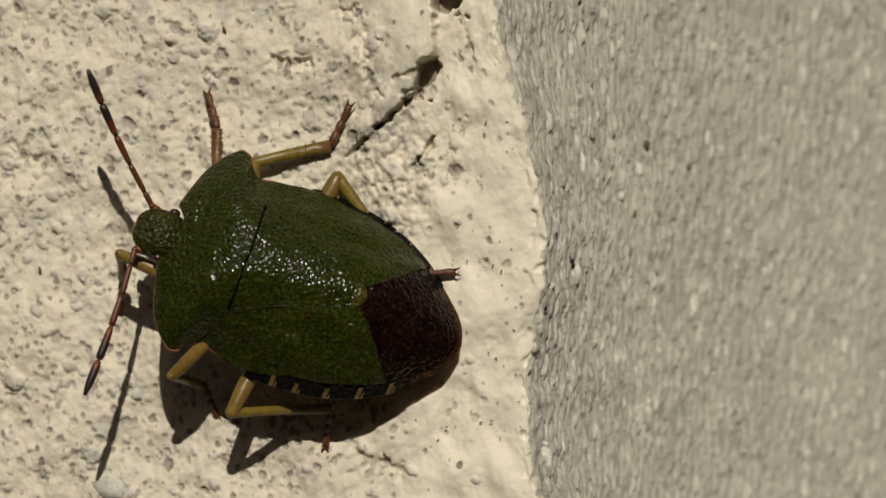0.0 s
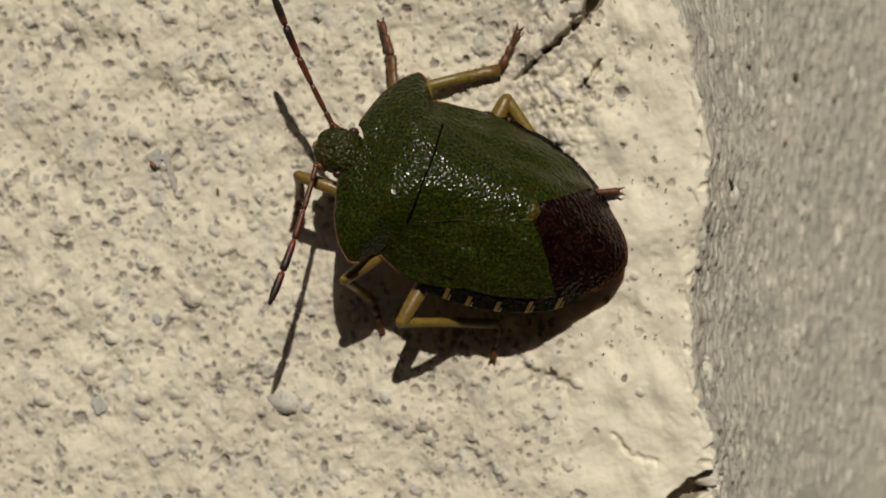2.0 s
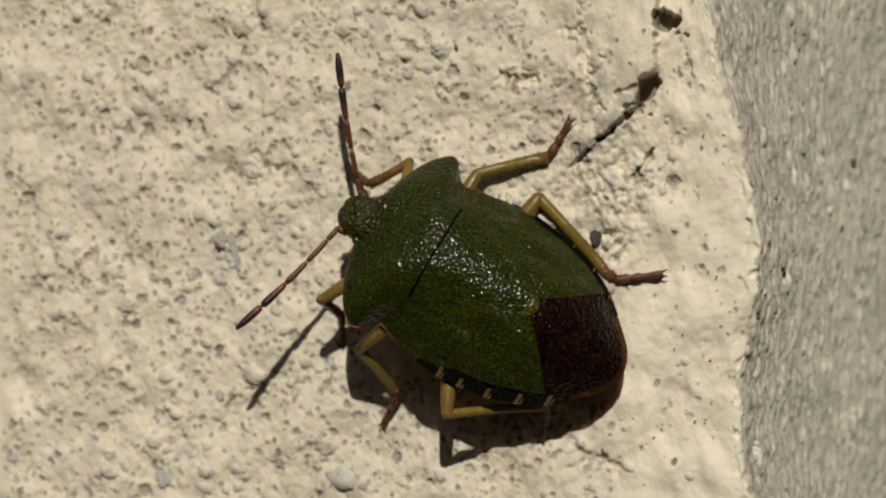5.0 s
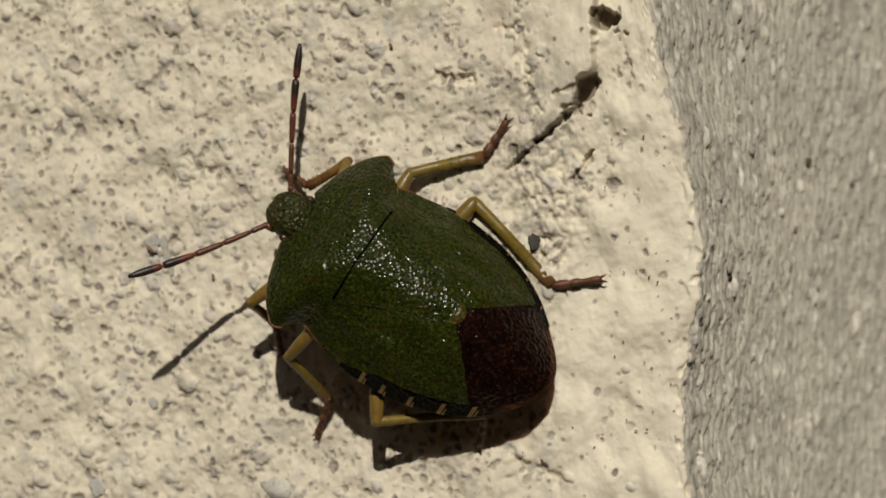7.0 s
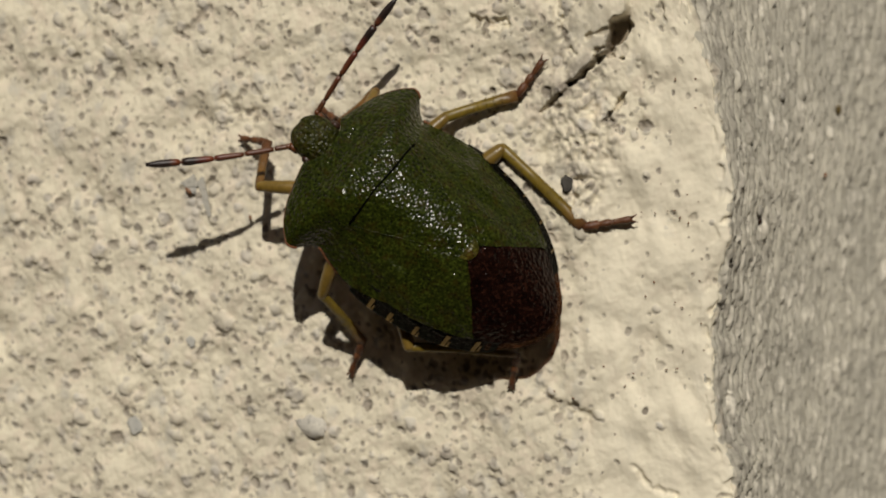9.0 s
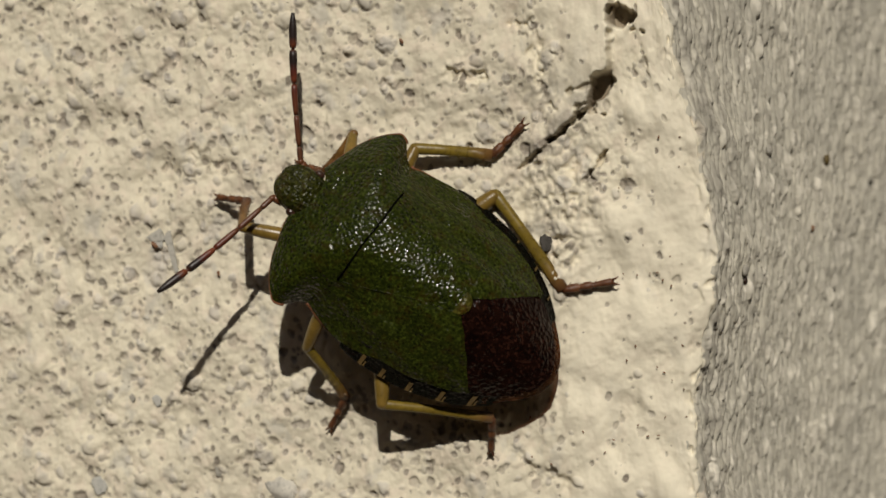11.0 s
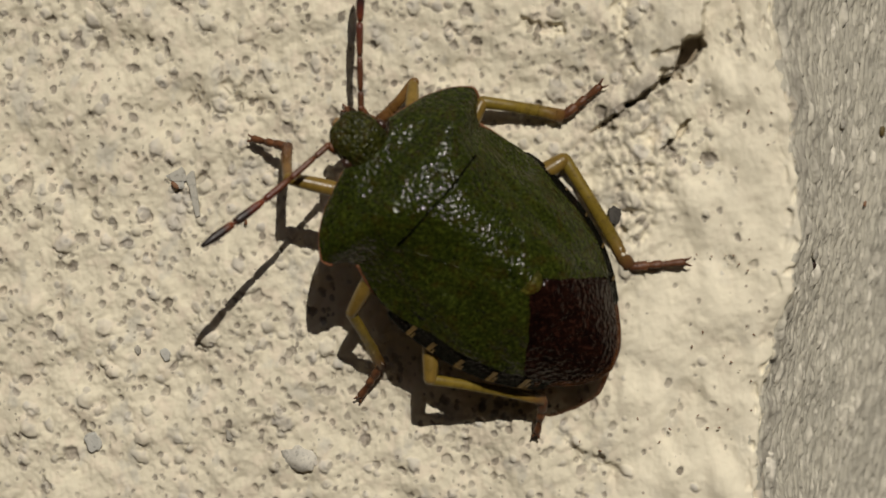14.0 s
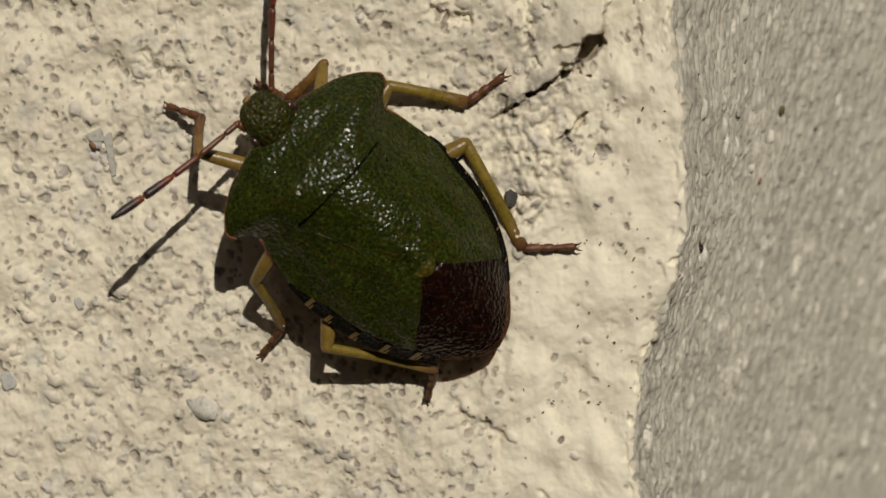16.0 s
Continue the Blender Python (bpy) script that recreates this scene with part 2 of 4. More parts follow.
def wall_relief(a, v):
    """Relief in centimetres over the unrolled wall: a runs from the corner, below zero on the sunny face."""
    shape = a.shape
    u = CORNER + a
    lump = smooth_field(shape, 0.17, STEP, 11, 1.6)
    bump = smooth_field(shape, 0.075, STEP, 12, 1.4, -0.45)
    grain = smooth_field(shape, 0.036, STEP, 13, 1.3)
    fine = smooth_field(shape, 0.020, STEP, 14)
    calm = np.clip((u - 1.45) / 0.15, 0, 1) * np.clip((0.27 - v + 0.4 * (u - 1.7)) / 0.12, 0, 1) * (a < 0)
    calm = np.maximum(calm, 0.8 * np.clip((u - 1.735) / 0.05, 0, 1) * (a < 0))
    calm = np.maximum(calm, 0.75 * np.clip((u - 1.40) / 0.08, 0, 1) * np.clip((v - 0.42) / 0.1, 0, 1) * (a < 0))
    calm = np.clip(calm * (1.0 + 0.25 * lump), 0, 1)
    rough = 1 - 0.45 * calm
    big = smooth_field(shape, 0.36, STEP, 19)
    back = np.clip(a / 0.04, 0, 1)
    z = (1 - 0.88 * back) * (0.0072 * big + 0.0046 * lump) + (1 - 0.5 * back) * rough * (0.0023 * bump + 0.0010 * grain + 0.0005 * fine)
    left = np.clip(-a / 0.03, 0, 1)
    # on the front: pits where sand has fallen out, crowded in places, and round sand grains that stick out;
    # on the side face: crowded proud grains with dark gaps under them
    rng = np.random.default_rng(31)
    bare_shade, grit = np.zeros(shape), np.zeros(shape)
    crowd = smooth_field(shape, 0.30, STEP, 32)
    n_rows, n_cols = shape
    a0, v0 = a[0, 0], v[0, 0]

    def dab(pu, pv, size, stretch, turn):
        i, j = min(int((pv - v0) / STEP), n_rows - 1), min(int((pu - a0) / STEP), n_cols - 1)
        w = int(size * 2.2 / STEP) + 2
        sl = (slice(max(0, i - w), i + w + 1), slice(max(0, j - w), j + w + 1))
        x, y = a[sl] - pu, v[sl] - pv
        p, q = x * math.cos(turn) + y * math.sin(turn), -x * math.sin(turn) + y * math.cos(turn)
        return sl, np.hypot(p / size, q / (size * stretch)) * (1 + 0.12 * grain[sl] + 0.06 * fine[sl]), y / size

    for k in range(13000):
        pu, pv = rng.uniform(-3.0, -0.02), rng.uniform(v0, v0 + n_rows * STEP)
        i, j = min(int((pv - v0) / STEP), n_rows - 1), min(int((pu - a0) / STEP), n_cols - 1)
        keep_share = 1 / (1 + math.exp(-0.4 * crowd[i, j] + 0.7)) * (1 - 0.88 * calm[i, j])
        size, stretch, turn = rng.gamma(3.0, 0.0025) + 0.0038, rng.uniform(0.5, 0.95), rng.normal(1.85, 0.5)
        proud, tone = rng.random() < 0.18, rng.uniform(0.45, 0.95)
        if rng.random() > keep_share:
            continue
        if proud:
            sl, d, y = dab(pu, pv, size * 1.55, max(stretch, 0.75), turn)
            z[sl] += 0.62 * size * np.clip(1 - d * d, 0, 1) ** 0.6
            grit[sl] = np.maximum(grit[sl], np.clip(3 * (1.1 - d), 0, 1) * tone)
            # the gap under the grain, its shade put into the colour
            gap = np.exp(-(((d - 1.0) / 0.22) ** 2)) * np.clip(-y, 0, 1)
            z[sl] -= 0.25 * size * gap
            bare_shade[sl] = np.maximum(bare_shade[sl], 0.75 * gap)
        else:
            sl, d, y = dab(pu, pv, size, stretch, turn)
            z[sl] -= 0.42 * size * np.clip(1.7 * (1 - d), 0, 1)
            bare_shade[sl] = np.maximum(bare_shade[sl], np.clip(5.0 * (1.03 - d), 0, 1) * tone)
    # chips along the worn corner
    chips = np.clip(smooth_field(shape, 0.055, STEP, 17, 1.6) - 0.3, 0, 1.6)
    z -= 0.010 * chips * np.exp(-((a / 0.045) ** 2))
    for k in range(4600):
        pu, pv = 0.02 + 3.4 * rng.random() ** 1.3, rng.uniform(v0, v0 + n_rows * STEP)
        size, stretch, turn = rng.gamma(5.0, 0.0030) + 0.008, rng.uniform(0.22, 0.42), rng.normal(1.57, 0.14)
        high, tone = rng.uniform(0.07, 0.30), rng.random()
        if k > 3800:  # the large pale grains
            size, stretch, high, tone = size * 1.35 + 0.003, stretch * 0.85, high + 0.10, 1.0
        sl, d, y = dab(pu, pv, size, stretch, turn)
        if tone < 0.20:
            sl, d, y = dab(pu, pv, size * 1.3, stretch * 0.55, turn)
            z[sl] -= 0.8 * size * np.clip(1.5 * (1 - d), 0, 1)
            bare_shade[sl] = np.maximum(bare_shade[sl], np.clip(2.5 * (1.0 - d), 0, 1))
        else:
            z[sl] = np.where(d < 1, np.maximum(z[sl], z[sl] * 0.4 + high * size * np.clip(1 - d * d, 0, 1) ** 0.6), z[sl])
            grit[sl] = np.maximum(grit[sl], np.clip(2.5 * (1 - d), 0, 1) * tone)
    # the side face was drawn down with a float: fine upright furrows, darker by the corner
    side = np.clip(a / 0.03, 0, 1)
    flute = -smooth_field(shape, 0.030, STEP, 18, 6.0)
    z += side * (0.0010 * np.clip(smooth_field(shape, 0.028, STEP, 16, 1.6), -1.2, 2.4) + 0.0044 * flute)
    bare_shade = np.maximum(bare_shade, side * np.clip(0.65 * flute + 0.15 + 0.35 * np.clip(v / 0.6, 0, 1), 0, 0.85) * (0.12 + 0.88 * np.exp(-np.abs(a) / 0.45)))
    # a lobe of paint stands proud; the crack runs along its lower edge and opens in a dark gap at its corner
    wob = 0.007 * bump + 0.004 * grain
    foot = [(1.735, 0.668), (1.653, 0.648), (1.628, 0.575), (1.612, 0.530), (1.563, 0.506), (1.523, 0.470), (1.484, 0.435), (1.40, 0.35), (1.28, 0.26)]
    cut = np.interp(u, [p[0] for p in foot[::-1]], [p[1] for p in foot[::-1]])
    above = np.minimum(v - cut, 0.65 * (1.722 + 0.014 * np.sin(8 * v) - u)) + 0.4 * wob
    tall = 0.070 * np.clip((u - 1.28) / 0.40, 0, 1) ** 1.2 * np.clip((v - 0.25) / 0.1, 0, 1) * np.clip((1.25 - v) / 0.25, 0, 1)
    fall = np.exp(-np.clip(above, 0, 9) / 0.30)
    z += left * tall * np.clip(above / 0.012 + 0.5, 0, 1) * fall
    # mask of soil and painted shade in the depths of cracks and holes
    dirt_shade = np.zeros(shape)
    for line, w, dep in (([(1.636, 0.545), (1.591, 0.511), (1.559, 0.490), (1.531, 0.465), (1.494, 0.432), (1.46, 0.41)], 0.011, 0.031),
                         ([(1.46, 0.41), (1.40, 0.352), (1.35, 0.31), (1.30, 0.285)], 0.006, 0.016),
                         ([(1.613, 0.515), (1.636, 0.515), (1.677, 0.505)], 0.006, 0.030),
                         ([(1.545, 0.584), (1.572, 0.599), (1.604, 0.606), (1.637, 0.613)], 0.011, 0.016),
                         ([(1.578, 0.542), (1.621, 0.547)], 0.006, 0.020),
                         ([(1.672, 0.381), (1.647, 0.336), (1.605, 0.280)], 0.008, 0.035),
                         ([(1.808, 0.810), (1.841, 0.811), (1.867, 0.803)], 0.008, 0.022)):
        d, run = along(u, v, line)
        cutin = np.clip(1.6 * (1 - (d + 0.55 * wob) / w), 0, 1)
        z -= dep * cutin
        dirt_shade = np.maximum(dirt_shade, 0.4 * cutin)
    for ring, dep in (([(1.640, 0.640), (1.653, 0.652), (1.719, 0.666), (1.726, 0.634), (1.717, 0.610), (1.679, 0.576), (1.644, 0.553), (1.620, 0.522), (1.624, 0.571)], 0.060),
                      ([(1.705, 0.872), (1.723, 0.890), (1.762, 0.902), (1.797, 0.884), (1.826, 0.884), (1.840, 0.862), (1.818, 0.838), (1.790, 0.836), (1.768, 0.816), (1.730, 0.822), (1.708, 0.842)], 0.088),
                      ([(1.87, -1.265), (1.95, -1.185), (2.06, -1.135), (2.08, -1.15), (2.03, -1.205), (1.96, -1.27), (1.90, -1.33)], 0.10)):
        d, run = along(u, v, ring + ring[:1])
        inside = np.zeros(shape, dtype=bool)
        for (x0, y0), (x1, y1) in zip(ring, ring[1:] + ring[:1]):
            if y0 != y1:
                inside ^= ((y0 > v) != (y1 > v)) & (u < x0 + (v - y0) * (x1 - x0) / (y1 - y0))
        sink = np.clip(np.where(inside, d, -d) / 0.010 + 0.6 + 0.5 * wob / 0.01, 0, 1)
        z -= dep * sink
        dirt_shade = np.maximum(dirt_shade, sink)
    for line, w, dep in (([(2.02, -1.17), (2.10, -1.13), (2.25, -1.06), (2.40, -0.97)], 0.014, 0.035),
                         ([(2.04, -1.22), (2.20, -1.16), (2.36, -1.06)], 0.012, 0.030),
                         ([(1.70, -1.02), (1.76, -1.10), (1.84, -1.12)], 0.016, 0.012)):
        d, run = along(u, v, line)
        z -= dep * np.clip(1 - (d + 0.6 * wob) / w, 0, 1)
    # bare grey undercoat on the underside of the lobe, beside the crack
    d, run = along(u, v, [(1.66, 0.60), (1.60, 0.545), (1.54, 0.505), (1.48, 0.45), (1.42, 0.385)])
    bare_shade = np.maximum(bare_shade, np.clip(0.95 * np.exp(-((d + 0.5 * wob) / 0.034) ** 2) * (0.75 + 0.35 * bump), 0, 0.75) * (a < 0))
    # weathered grey patches round the crack
    worn = np.exp(-(((u - 1.42) / 0.17) ** 2 + ((v - 0.50) / 0.30) ** 2)) + np.exp(-(((u - 1.52) / 0.13) ** 2 + ((v - 0.24) / 0.14) ** 2))
    bare_shade = np.maximum(bare_shade, np.clip(worn * (0.30 * grain + 0.28 * bump - 0.02), 0, 0.5) * left)
    # broken rim under the crack and shallow grooves
    ragged = np.exp(-(((u - 1.50) / 0.14) ** 2 + ((v - 0.27) / 0.16) ** 2))
    z += ragged * (0.0040 * bump + 0.0035 * grain)
    patch = np.exp(-(((u - 1.50) / 0.07) ** 2 + ((v - 0.03) / 0.09) ** 2)) * left
    z += patch * (0.0050 * bump + 0.0050 * grain)
    bare_shade = np.maximum(bare_shade, np.clip(patch * (0.8 * grain - 0.3 * bump), 0, 0.9))
    for line, w, dep in (([(1.39, 0.831), (1.406, 0.791), (1.418, 0.745), (1.415, 0.697), (1.418, 0.669), (1.433, 0.603), (1.462, 0.558), (1.491, 0.523)], 0.014, 0.016),
                         ([(1.311, 0.829), (1.339, 0.826), (1.368, 0.829)], 0.010, 0.014),
                         ([(1.10, 0.66), (1.17, 0.63), (1.22, 0.64)], 0.018, 0.022),
                         ([(0.02, 1.05), (0.10, 0.95), (0.16, 0.80)], 0.02, 0.010),
                         ([(1.36, -0.74), (1.42, -0.80), (1.52, -0.83)], 0.02, 0.014),
                         ([(0.10, 0.35), (0.16, 0.30), (0.24, 0.28)], 0.016, 0.012)):
        d, run = along(u, v, line)
        z -= dep * np.exp(-((d + wob) / w) ** 2)
    return z, bare_shade, grit, dirt_shade, calm


def build_wall():
    def spread(lo, hi, far_lo, far_hi):
        mid = np.arange(lo, hi + 1e-9, STEP)
        out = np.geomspace(STEP * 2, 1.0, 26).cumsum()
        left = lo - out / out[-1] * far_lo
        right = hi + out / out[-1] * far_hi
        return np.concatenate([left[::-1], mid, right]), len(out)

    a_all, pad = spread(-3.05, 6.9, 230.0, 160.0)
    v_all, pad = spread(-1.55, 1.22, 88.5, 170.0)
    A, V = np.meshgrid(a_all, v_all)
    Z = np.zeros(A.shape)
    inner = (slice(pad, -pad), slice(pad, -pad))
    ai, vi = A[inner], V[inner]
    fade = np.ones(ai.shape)
    for d in (ai - ai.min(), ai.max() - ai, vi - vi.min(), vi.max() - vi):
        fade = np.minimum(fade, np.clip(d / 0.1, 0, 1))
    bare_shade, grit, dirt_shade, calm = (np.zeros(A.shape) for k in range(4))
    relief, bare_shade[inner], grit[inner], dirt_shade[inner], calm[inner] = wall_relief(ai, vi)
    Z[inner] = relief * fade
    # fold the sheet round the corner, rounded off over r
    r = 0.018
    t = np.clip((A + r) / (2 * r), 0, 1)
    on_left, on_right = np.minimum(A, 0), np.maximum(A, 0)
    soft = r * (1 - np.abs(2 * t - 1)) ** 2 * 0.35
    e = edge_line(np.clip(V, -1.6, 1.3)) * np.where(A < 0, np.exp(A / 0.25), np.exp(-A / 0.45))
    bend = 0.55 * np.clip(on_right - 1.0, 0, 30) ** 2 / (1 + np.clip(on_right - 1.0, 0, 30))  # the side face swings out slowly
    U = CORNER + e + on_left + RIGHT_WAY[0] * on_right + bend
    N = RIGHT_WAY[1] * on_right + 0.3 * bend
    nu, nn = -RIGHT_WAY[1], RIGHT_WAY[0]
    ts = t * t * (3 - 2 * t)
    du, dn = nu * ts, 1 - ts + nn * ts
    ln = np.hypot(du, dn)
    U += du / ln * (Z - soft)
    N += dn / ln * (Z - soft)
    rows, cols = A.shape
    sunk = np.clip(-0.03 - Z, 0, 1)  # hollows lean inwards
    co = np.stack([U - 0.12 * sunk, -N, V - 0.15 * sunk], -1) / 100
    near = int(np.searchsorted(a_all, 3.4))
    edge = int(np.searchsorted(a_all, 1.2))
    keep = np.concatenate([np.arange(edge), np.arange(edge, near, 2), np.arange(near, len(a_all) - pad, 5), np.arange(len(a_all) - pad, len(a_all))])
    co = co[:, keep]
    rows, cols = co.shape[:2]
    co = co.reshape(-1, 3)
    i = (np.arange(rows - 1)[:, None] * cols + np.arange(cols - 1)[None, :]).ravel()
    quads = np.stack([i, i + 1, i + cols + 1, i + cols], 1)
    # back of the wall, so that it has thickness
    n0 = len(co)
    back = np.array([[co[0, 0], 0.25, co[0, 2]], [co[cols - 1, 0] - 0.25, co[cols - 1, 1], co[0, 2]],
                     [co[0, 0], 0.25, co[-1, 2]], [co[cols - 1, 0] - 0.25, co[cols - 1, 1], co[-1, 2]]])
    elbow = np.array([[co[cols - 1, 0] - 0.25, 0.25, co[0, 2]], [co[cols - 1, 0] - 0.25, 0.25, co[-1, 2]]])
    co = np.concatenate([co, back, elbow])
    faces = quads.tolist()
    top, bottom = [(rows - 1) * cols + j for j in range(cols)], list(range(cols))
    faces += [bottom[::-1] + [n0, n0 + 4, n0 + 1], top + [n0 + 3, n0 + 5, n0 + 2]]
    faces += [[n0, n0 + 2, n0 + 5, n0 + 4], [n0 + 4, n0 + 5, n0 + 3, n0 + 1]]
    faces += [[j * cols for j in range(rows)][::-1] + [n0, n0 + 2], [j * cols + cols - 1 for j in range(rows)] + [n0 + 3, n0 + 1]]
    me = bpy.data.meshes.new("wall")
    me.from_pydata(co.tolist(), [], faces)
    me.polygons.foreach_set("use_smooth", [k < len(quads) for k in range(len(me.polygons))])
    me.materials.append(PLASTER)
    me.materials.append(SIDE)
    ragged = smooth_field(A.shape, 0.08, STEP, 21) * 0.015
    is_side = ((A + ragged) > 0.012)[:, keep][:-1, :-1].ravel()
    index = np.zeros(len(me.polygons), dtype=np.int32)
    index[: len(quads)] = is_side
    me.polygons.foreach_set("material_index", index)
    for name, field in (("bare_shade", bare_shade), ("grit", grit), ("dirt_shade", dirt_shade), ("calm", calm)):
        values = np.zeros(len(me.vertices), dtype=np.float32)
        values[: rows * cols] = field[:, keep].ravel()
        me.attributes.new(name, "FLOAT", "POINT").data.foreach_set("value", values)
    return tagged(new("wall_corner", me), "rough cream painted plaster wall with a worn corner", "wall", kind="structure")


build_wall()


def build_ground():
    k = Mat("gravel_ground", rough=0.9)
    k.color(k.mix(k.steps(k.noise(60.0, 4.0), 0.3, 0.7), (0.044, 0.024, 0.011), (0.066, 0.037, 0.018)))
    k.bump(k.noise(12.0, 3.0), 6.0)
    bm = bmesh.new()
    bmesh.ops.create_circle(bm, cap_ends=True, segments=64, radius=400.0)
    ob = new("ground", finish(bm, "ground", False))
    ob.data.materials.append(k.m)
    ob.location = (0, 0, -0.9)
    return tagged(ob, "dark earthy gravel ground at the foot of the wall", "ground", kind="structure")


build_ground()


def build_sky_screens():
    """Plain boards added out of view round the viewer, to limit and warm skylight."""
    k = Mat("screen_boards", rough=0.8)
    k.color(k.mix(k.steps(k.noise(40.0, 4.0, stretch=(1.0, 1.0, 0.05)), 0.3, 0.7), (0.070, 0.042, 0.021), (0.105, 0.066, 0.034)))
    for name, x, y, wide, deep, tall in (("sky_screen_back", 0.0, -6.0, 7.0, 0.12, 4.1), ("sky_screen_side", -3.4, -2.9, 0.12, 6.08, 5.6), ("sky_screen_end", 3.4, -2.9, 0.12, 6.08, 5.6)):
        bm = bmesh.new()
        bmesh.ops.create_cube(bm, size=1.0)
        for w in bm.verts:
            w.co = Vector((w.co.x * wide, w.co.y * deep, w.co.z * tall))
        ob = new(name, finish(bm, name, False))
        ob.data.materials.append(k.m)
        ob.location = (x, y, tall / 2 - 0.9)
        tagged(ob, "plain dark board screen added out of view to limit skylight", "wall", kind="structure")


build_sky_screens()

# ---- the shield bug: x to its head, y to its left, z off the wall; millimetres ----
MM = 0.001


def curve(pairs):
    """A smooth curve through points, with no overshoot."""
    xs, ys = np.array([p[0] for p in pairs]), np.array([p[1] for p in pairs])
    h, d = np.diff(xs), np.diff(ys) / np.diff(xs)
    m = np.concatenate([[d[0]], np.where(d[1:] * d[:-1] > 0, 2 * d[1:] * d[:-1] / np.where(d[1:] + d[:-1] == 0, 1, d[1:] + d[:-1]), 0.0), [d[-1]]])

    def value(x):
        if x <= xs[0] or x >= xs[-1]:
            return float(ys[0] if x <= xs[0] else ys[-1])
        i = int(np.searchsorted(xs, x)) - 1
        t = (x - xs[i]) / h[i]
        return float((1 + 2 * t) * (1 - t) ** 2 * ys[i] + t * (1 - t) ** 2 * h[i] * m[i] + t * t * (3 - 2 * t) * ys[i + 1] + t * t * (t - 1) * h[i] * m[i + 1])

    return value


half_width = curve([(-8.27, 0.0), (-8.19, 0.45), (-7.95, 0.95), (-7.4, 1.56), (-6.7, 2.19), (-6.0, 2.67), (-4.9, 3.17), (-3.6, 3.50), (-2.0, 3.62),
                    (-1.0, 3.46), (0.0, 3.22), (0.4, 3.10), (0.65, 3.18), (0.90, 3.44), (1.12, 3.69), (1.36, 3.76), (1.65, 3.57), (2.0, 3.20), (2.3, 2.70), (2.55, 2.15), (2.74, 1.58), (2.86, 1.14)])
crown = curve([(-8.27, 0.12), (-7.5, 0.45), (-6.0, 0.92), (-5.0, 1.30), (-4.3, 1.54), (-2.0, 1.71), (0.0, 1.74), (0.5, 1.68), (1.0, 1.47), (1.5, 1.12), (2.0, 0.78), (2.5, 0.52), (2.9, 0.38)])
scutellum_edge = curve([(-4.32, 0.0), (-4.28, 0.22), (-4.1, 0.40), (-3.6, 0.52), (-2.8, 0.78), (-2.0, 1.12), (-1.0, 1.55), (0.0, 1.94)])
membrane_edge = curve([(-8.06, 0.0), (-7.98, 0.35), (-7.72, 0.82), (-7.2, 1.40), (-6.65, 1.86), (-6.05, 2.12), (-5.6, 1.70), (-4.9, 1.02), (-4.3, 0.46), (-4.0, 0.30)])
pronotum_back = curve([(0.0, 0.0), (1.90, 0.0), (2.3, 0.10), (3.0, 0.42), (3.4, 0.74), (3.7, 1.02)])  # by distance from the midline


def top(x, y):
    w = max(half_width(x), 0.05)
    droop = 0.62 * min(1.0, max(0.0, (1.4 - x) / 2.0)) * min(1.0, max(0.0, (x + 8.4) / 1.6))
    return 2.2 - droop - 0.45 * max(0.0, (-5.0 - x) / 3.4) ** 1.5 + (crown(x) + droop) * max(0.0, 1 - min(1.0, abs(y) / w) ** (1.85 + 0.75 * min(1.0, max(0.0, x + 0.9) / 1.6)))


def strip(xs, low, high, n, lift=0.0, thick=0.16, wave=None, level=False):
    """A shell plate between two edges y = low(x) and y = high(x) that follows the back, with a closed underside."""
    bm = bmesh.new()
    over, under = [], []
    for x in xs:
        a, b = low(x), high(x)
        r0, r1 = [], []
        for j in range(n + 1):
            y = a + (b - a) * j / n
            rim = 1.0 if level else min(1.0, 6.0 * min(j, n - j) / n)
            z = top(x, y) + lift * (0.35 + 0.65 * rim) + (wave(x, y) if wave else 0.0)
            r0.append(bm.verts.new((x * MM, y * MM, z * MM)))
            r1.append(bm.verts.new((x * MM, y * MM, (z - thick) * MM)))
        over.append(r0)
        under.append(r1)
    for g, flip in ((over, False), (under, True)):
        for p, q in zip(g, g[1:]):
            for j in range(n):
                f = (p[j], p[j + 1], q[j + 1], q[j])
                bm.faces.new(f[::-1] if flip else f)
    walls = []
    for k in range(len(xs) - 1):
        for j in (0, n):
            walls.append(bm.faces.new((over[k][j], over[k + 1][j], under[k + 1][j], under[k][j])))
    for k in (0, len(xs) - 1):
        for j in range(n):
            walls.append(bm.faces.new((over[k][j], over[k][j + 1], under[k][j + 1], under[k][j])))
    for f in walls:
        for e in f.edges:
            e.smooth = False
    return bm


def steps(a, b, n):
    return [a + (b - a) * i / n for i in range(n + 1)]


def tube(points, radii, sides=10, squash=1.0):
    """A closed tube through points (mm) with its radii."""
    bm = bmesh.new()
    P = [Vector(p) for p in points]
    rings = []
    for i, p in enumerate(P):
        d = (P[min(i + 1, len(P) - 1)] - P[max(i - 1, 0)]).normalized()
        q = d.to_track_quat("Z", "Y")
        rings.append([bm.verts.new((p + q @ Vector((math.cos(k) * radii[i], math.sin(k) * radii[i] * squash, 0))) * MM)
                      for k in (2 * math.pi * j / sides for j in range(sides))])
    for r, s in zip(rings, rings[1:]):
        for j in range(sides):
            bm.faces.new((r[j], r[(j + 1) % sides], s[(j + 1) % sides], s[j]))
    bm.faces.new(rings[0][::-1])
    bm.faces.new(rings[-1])
    return bm


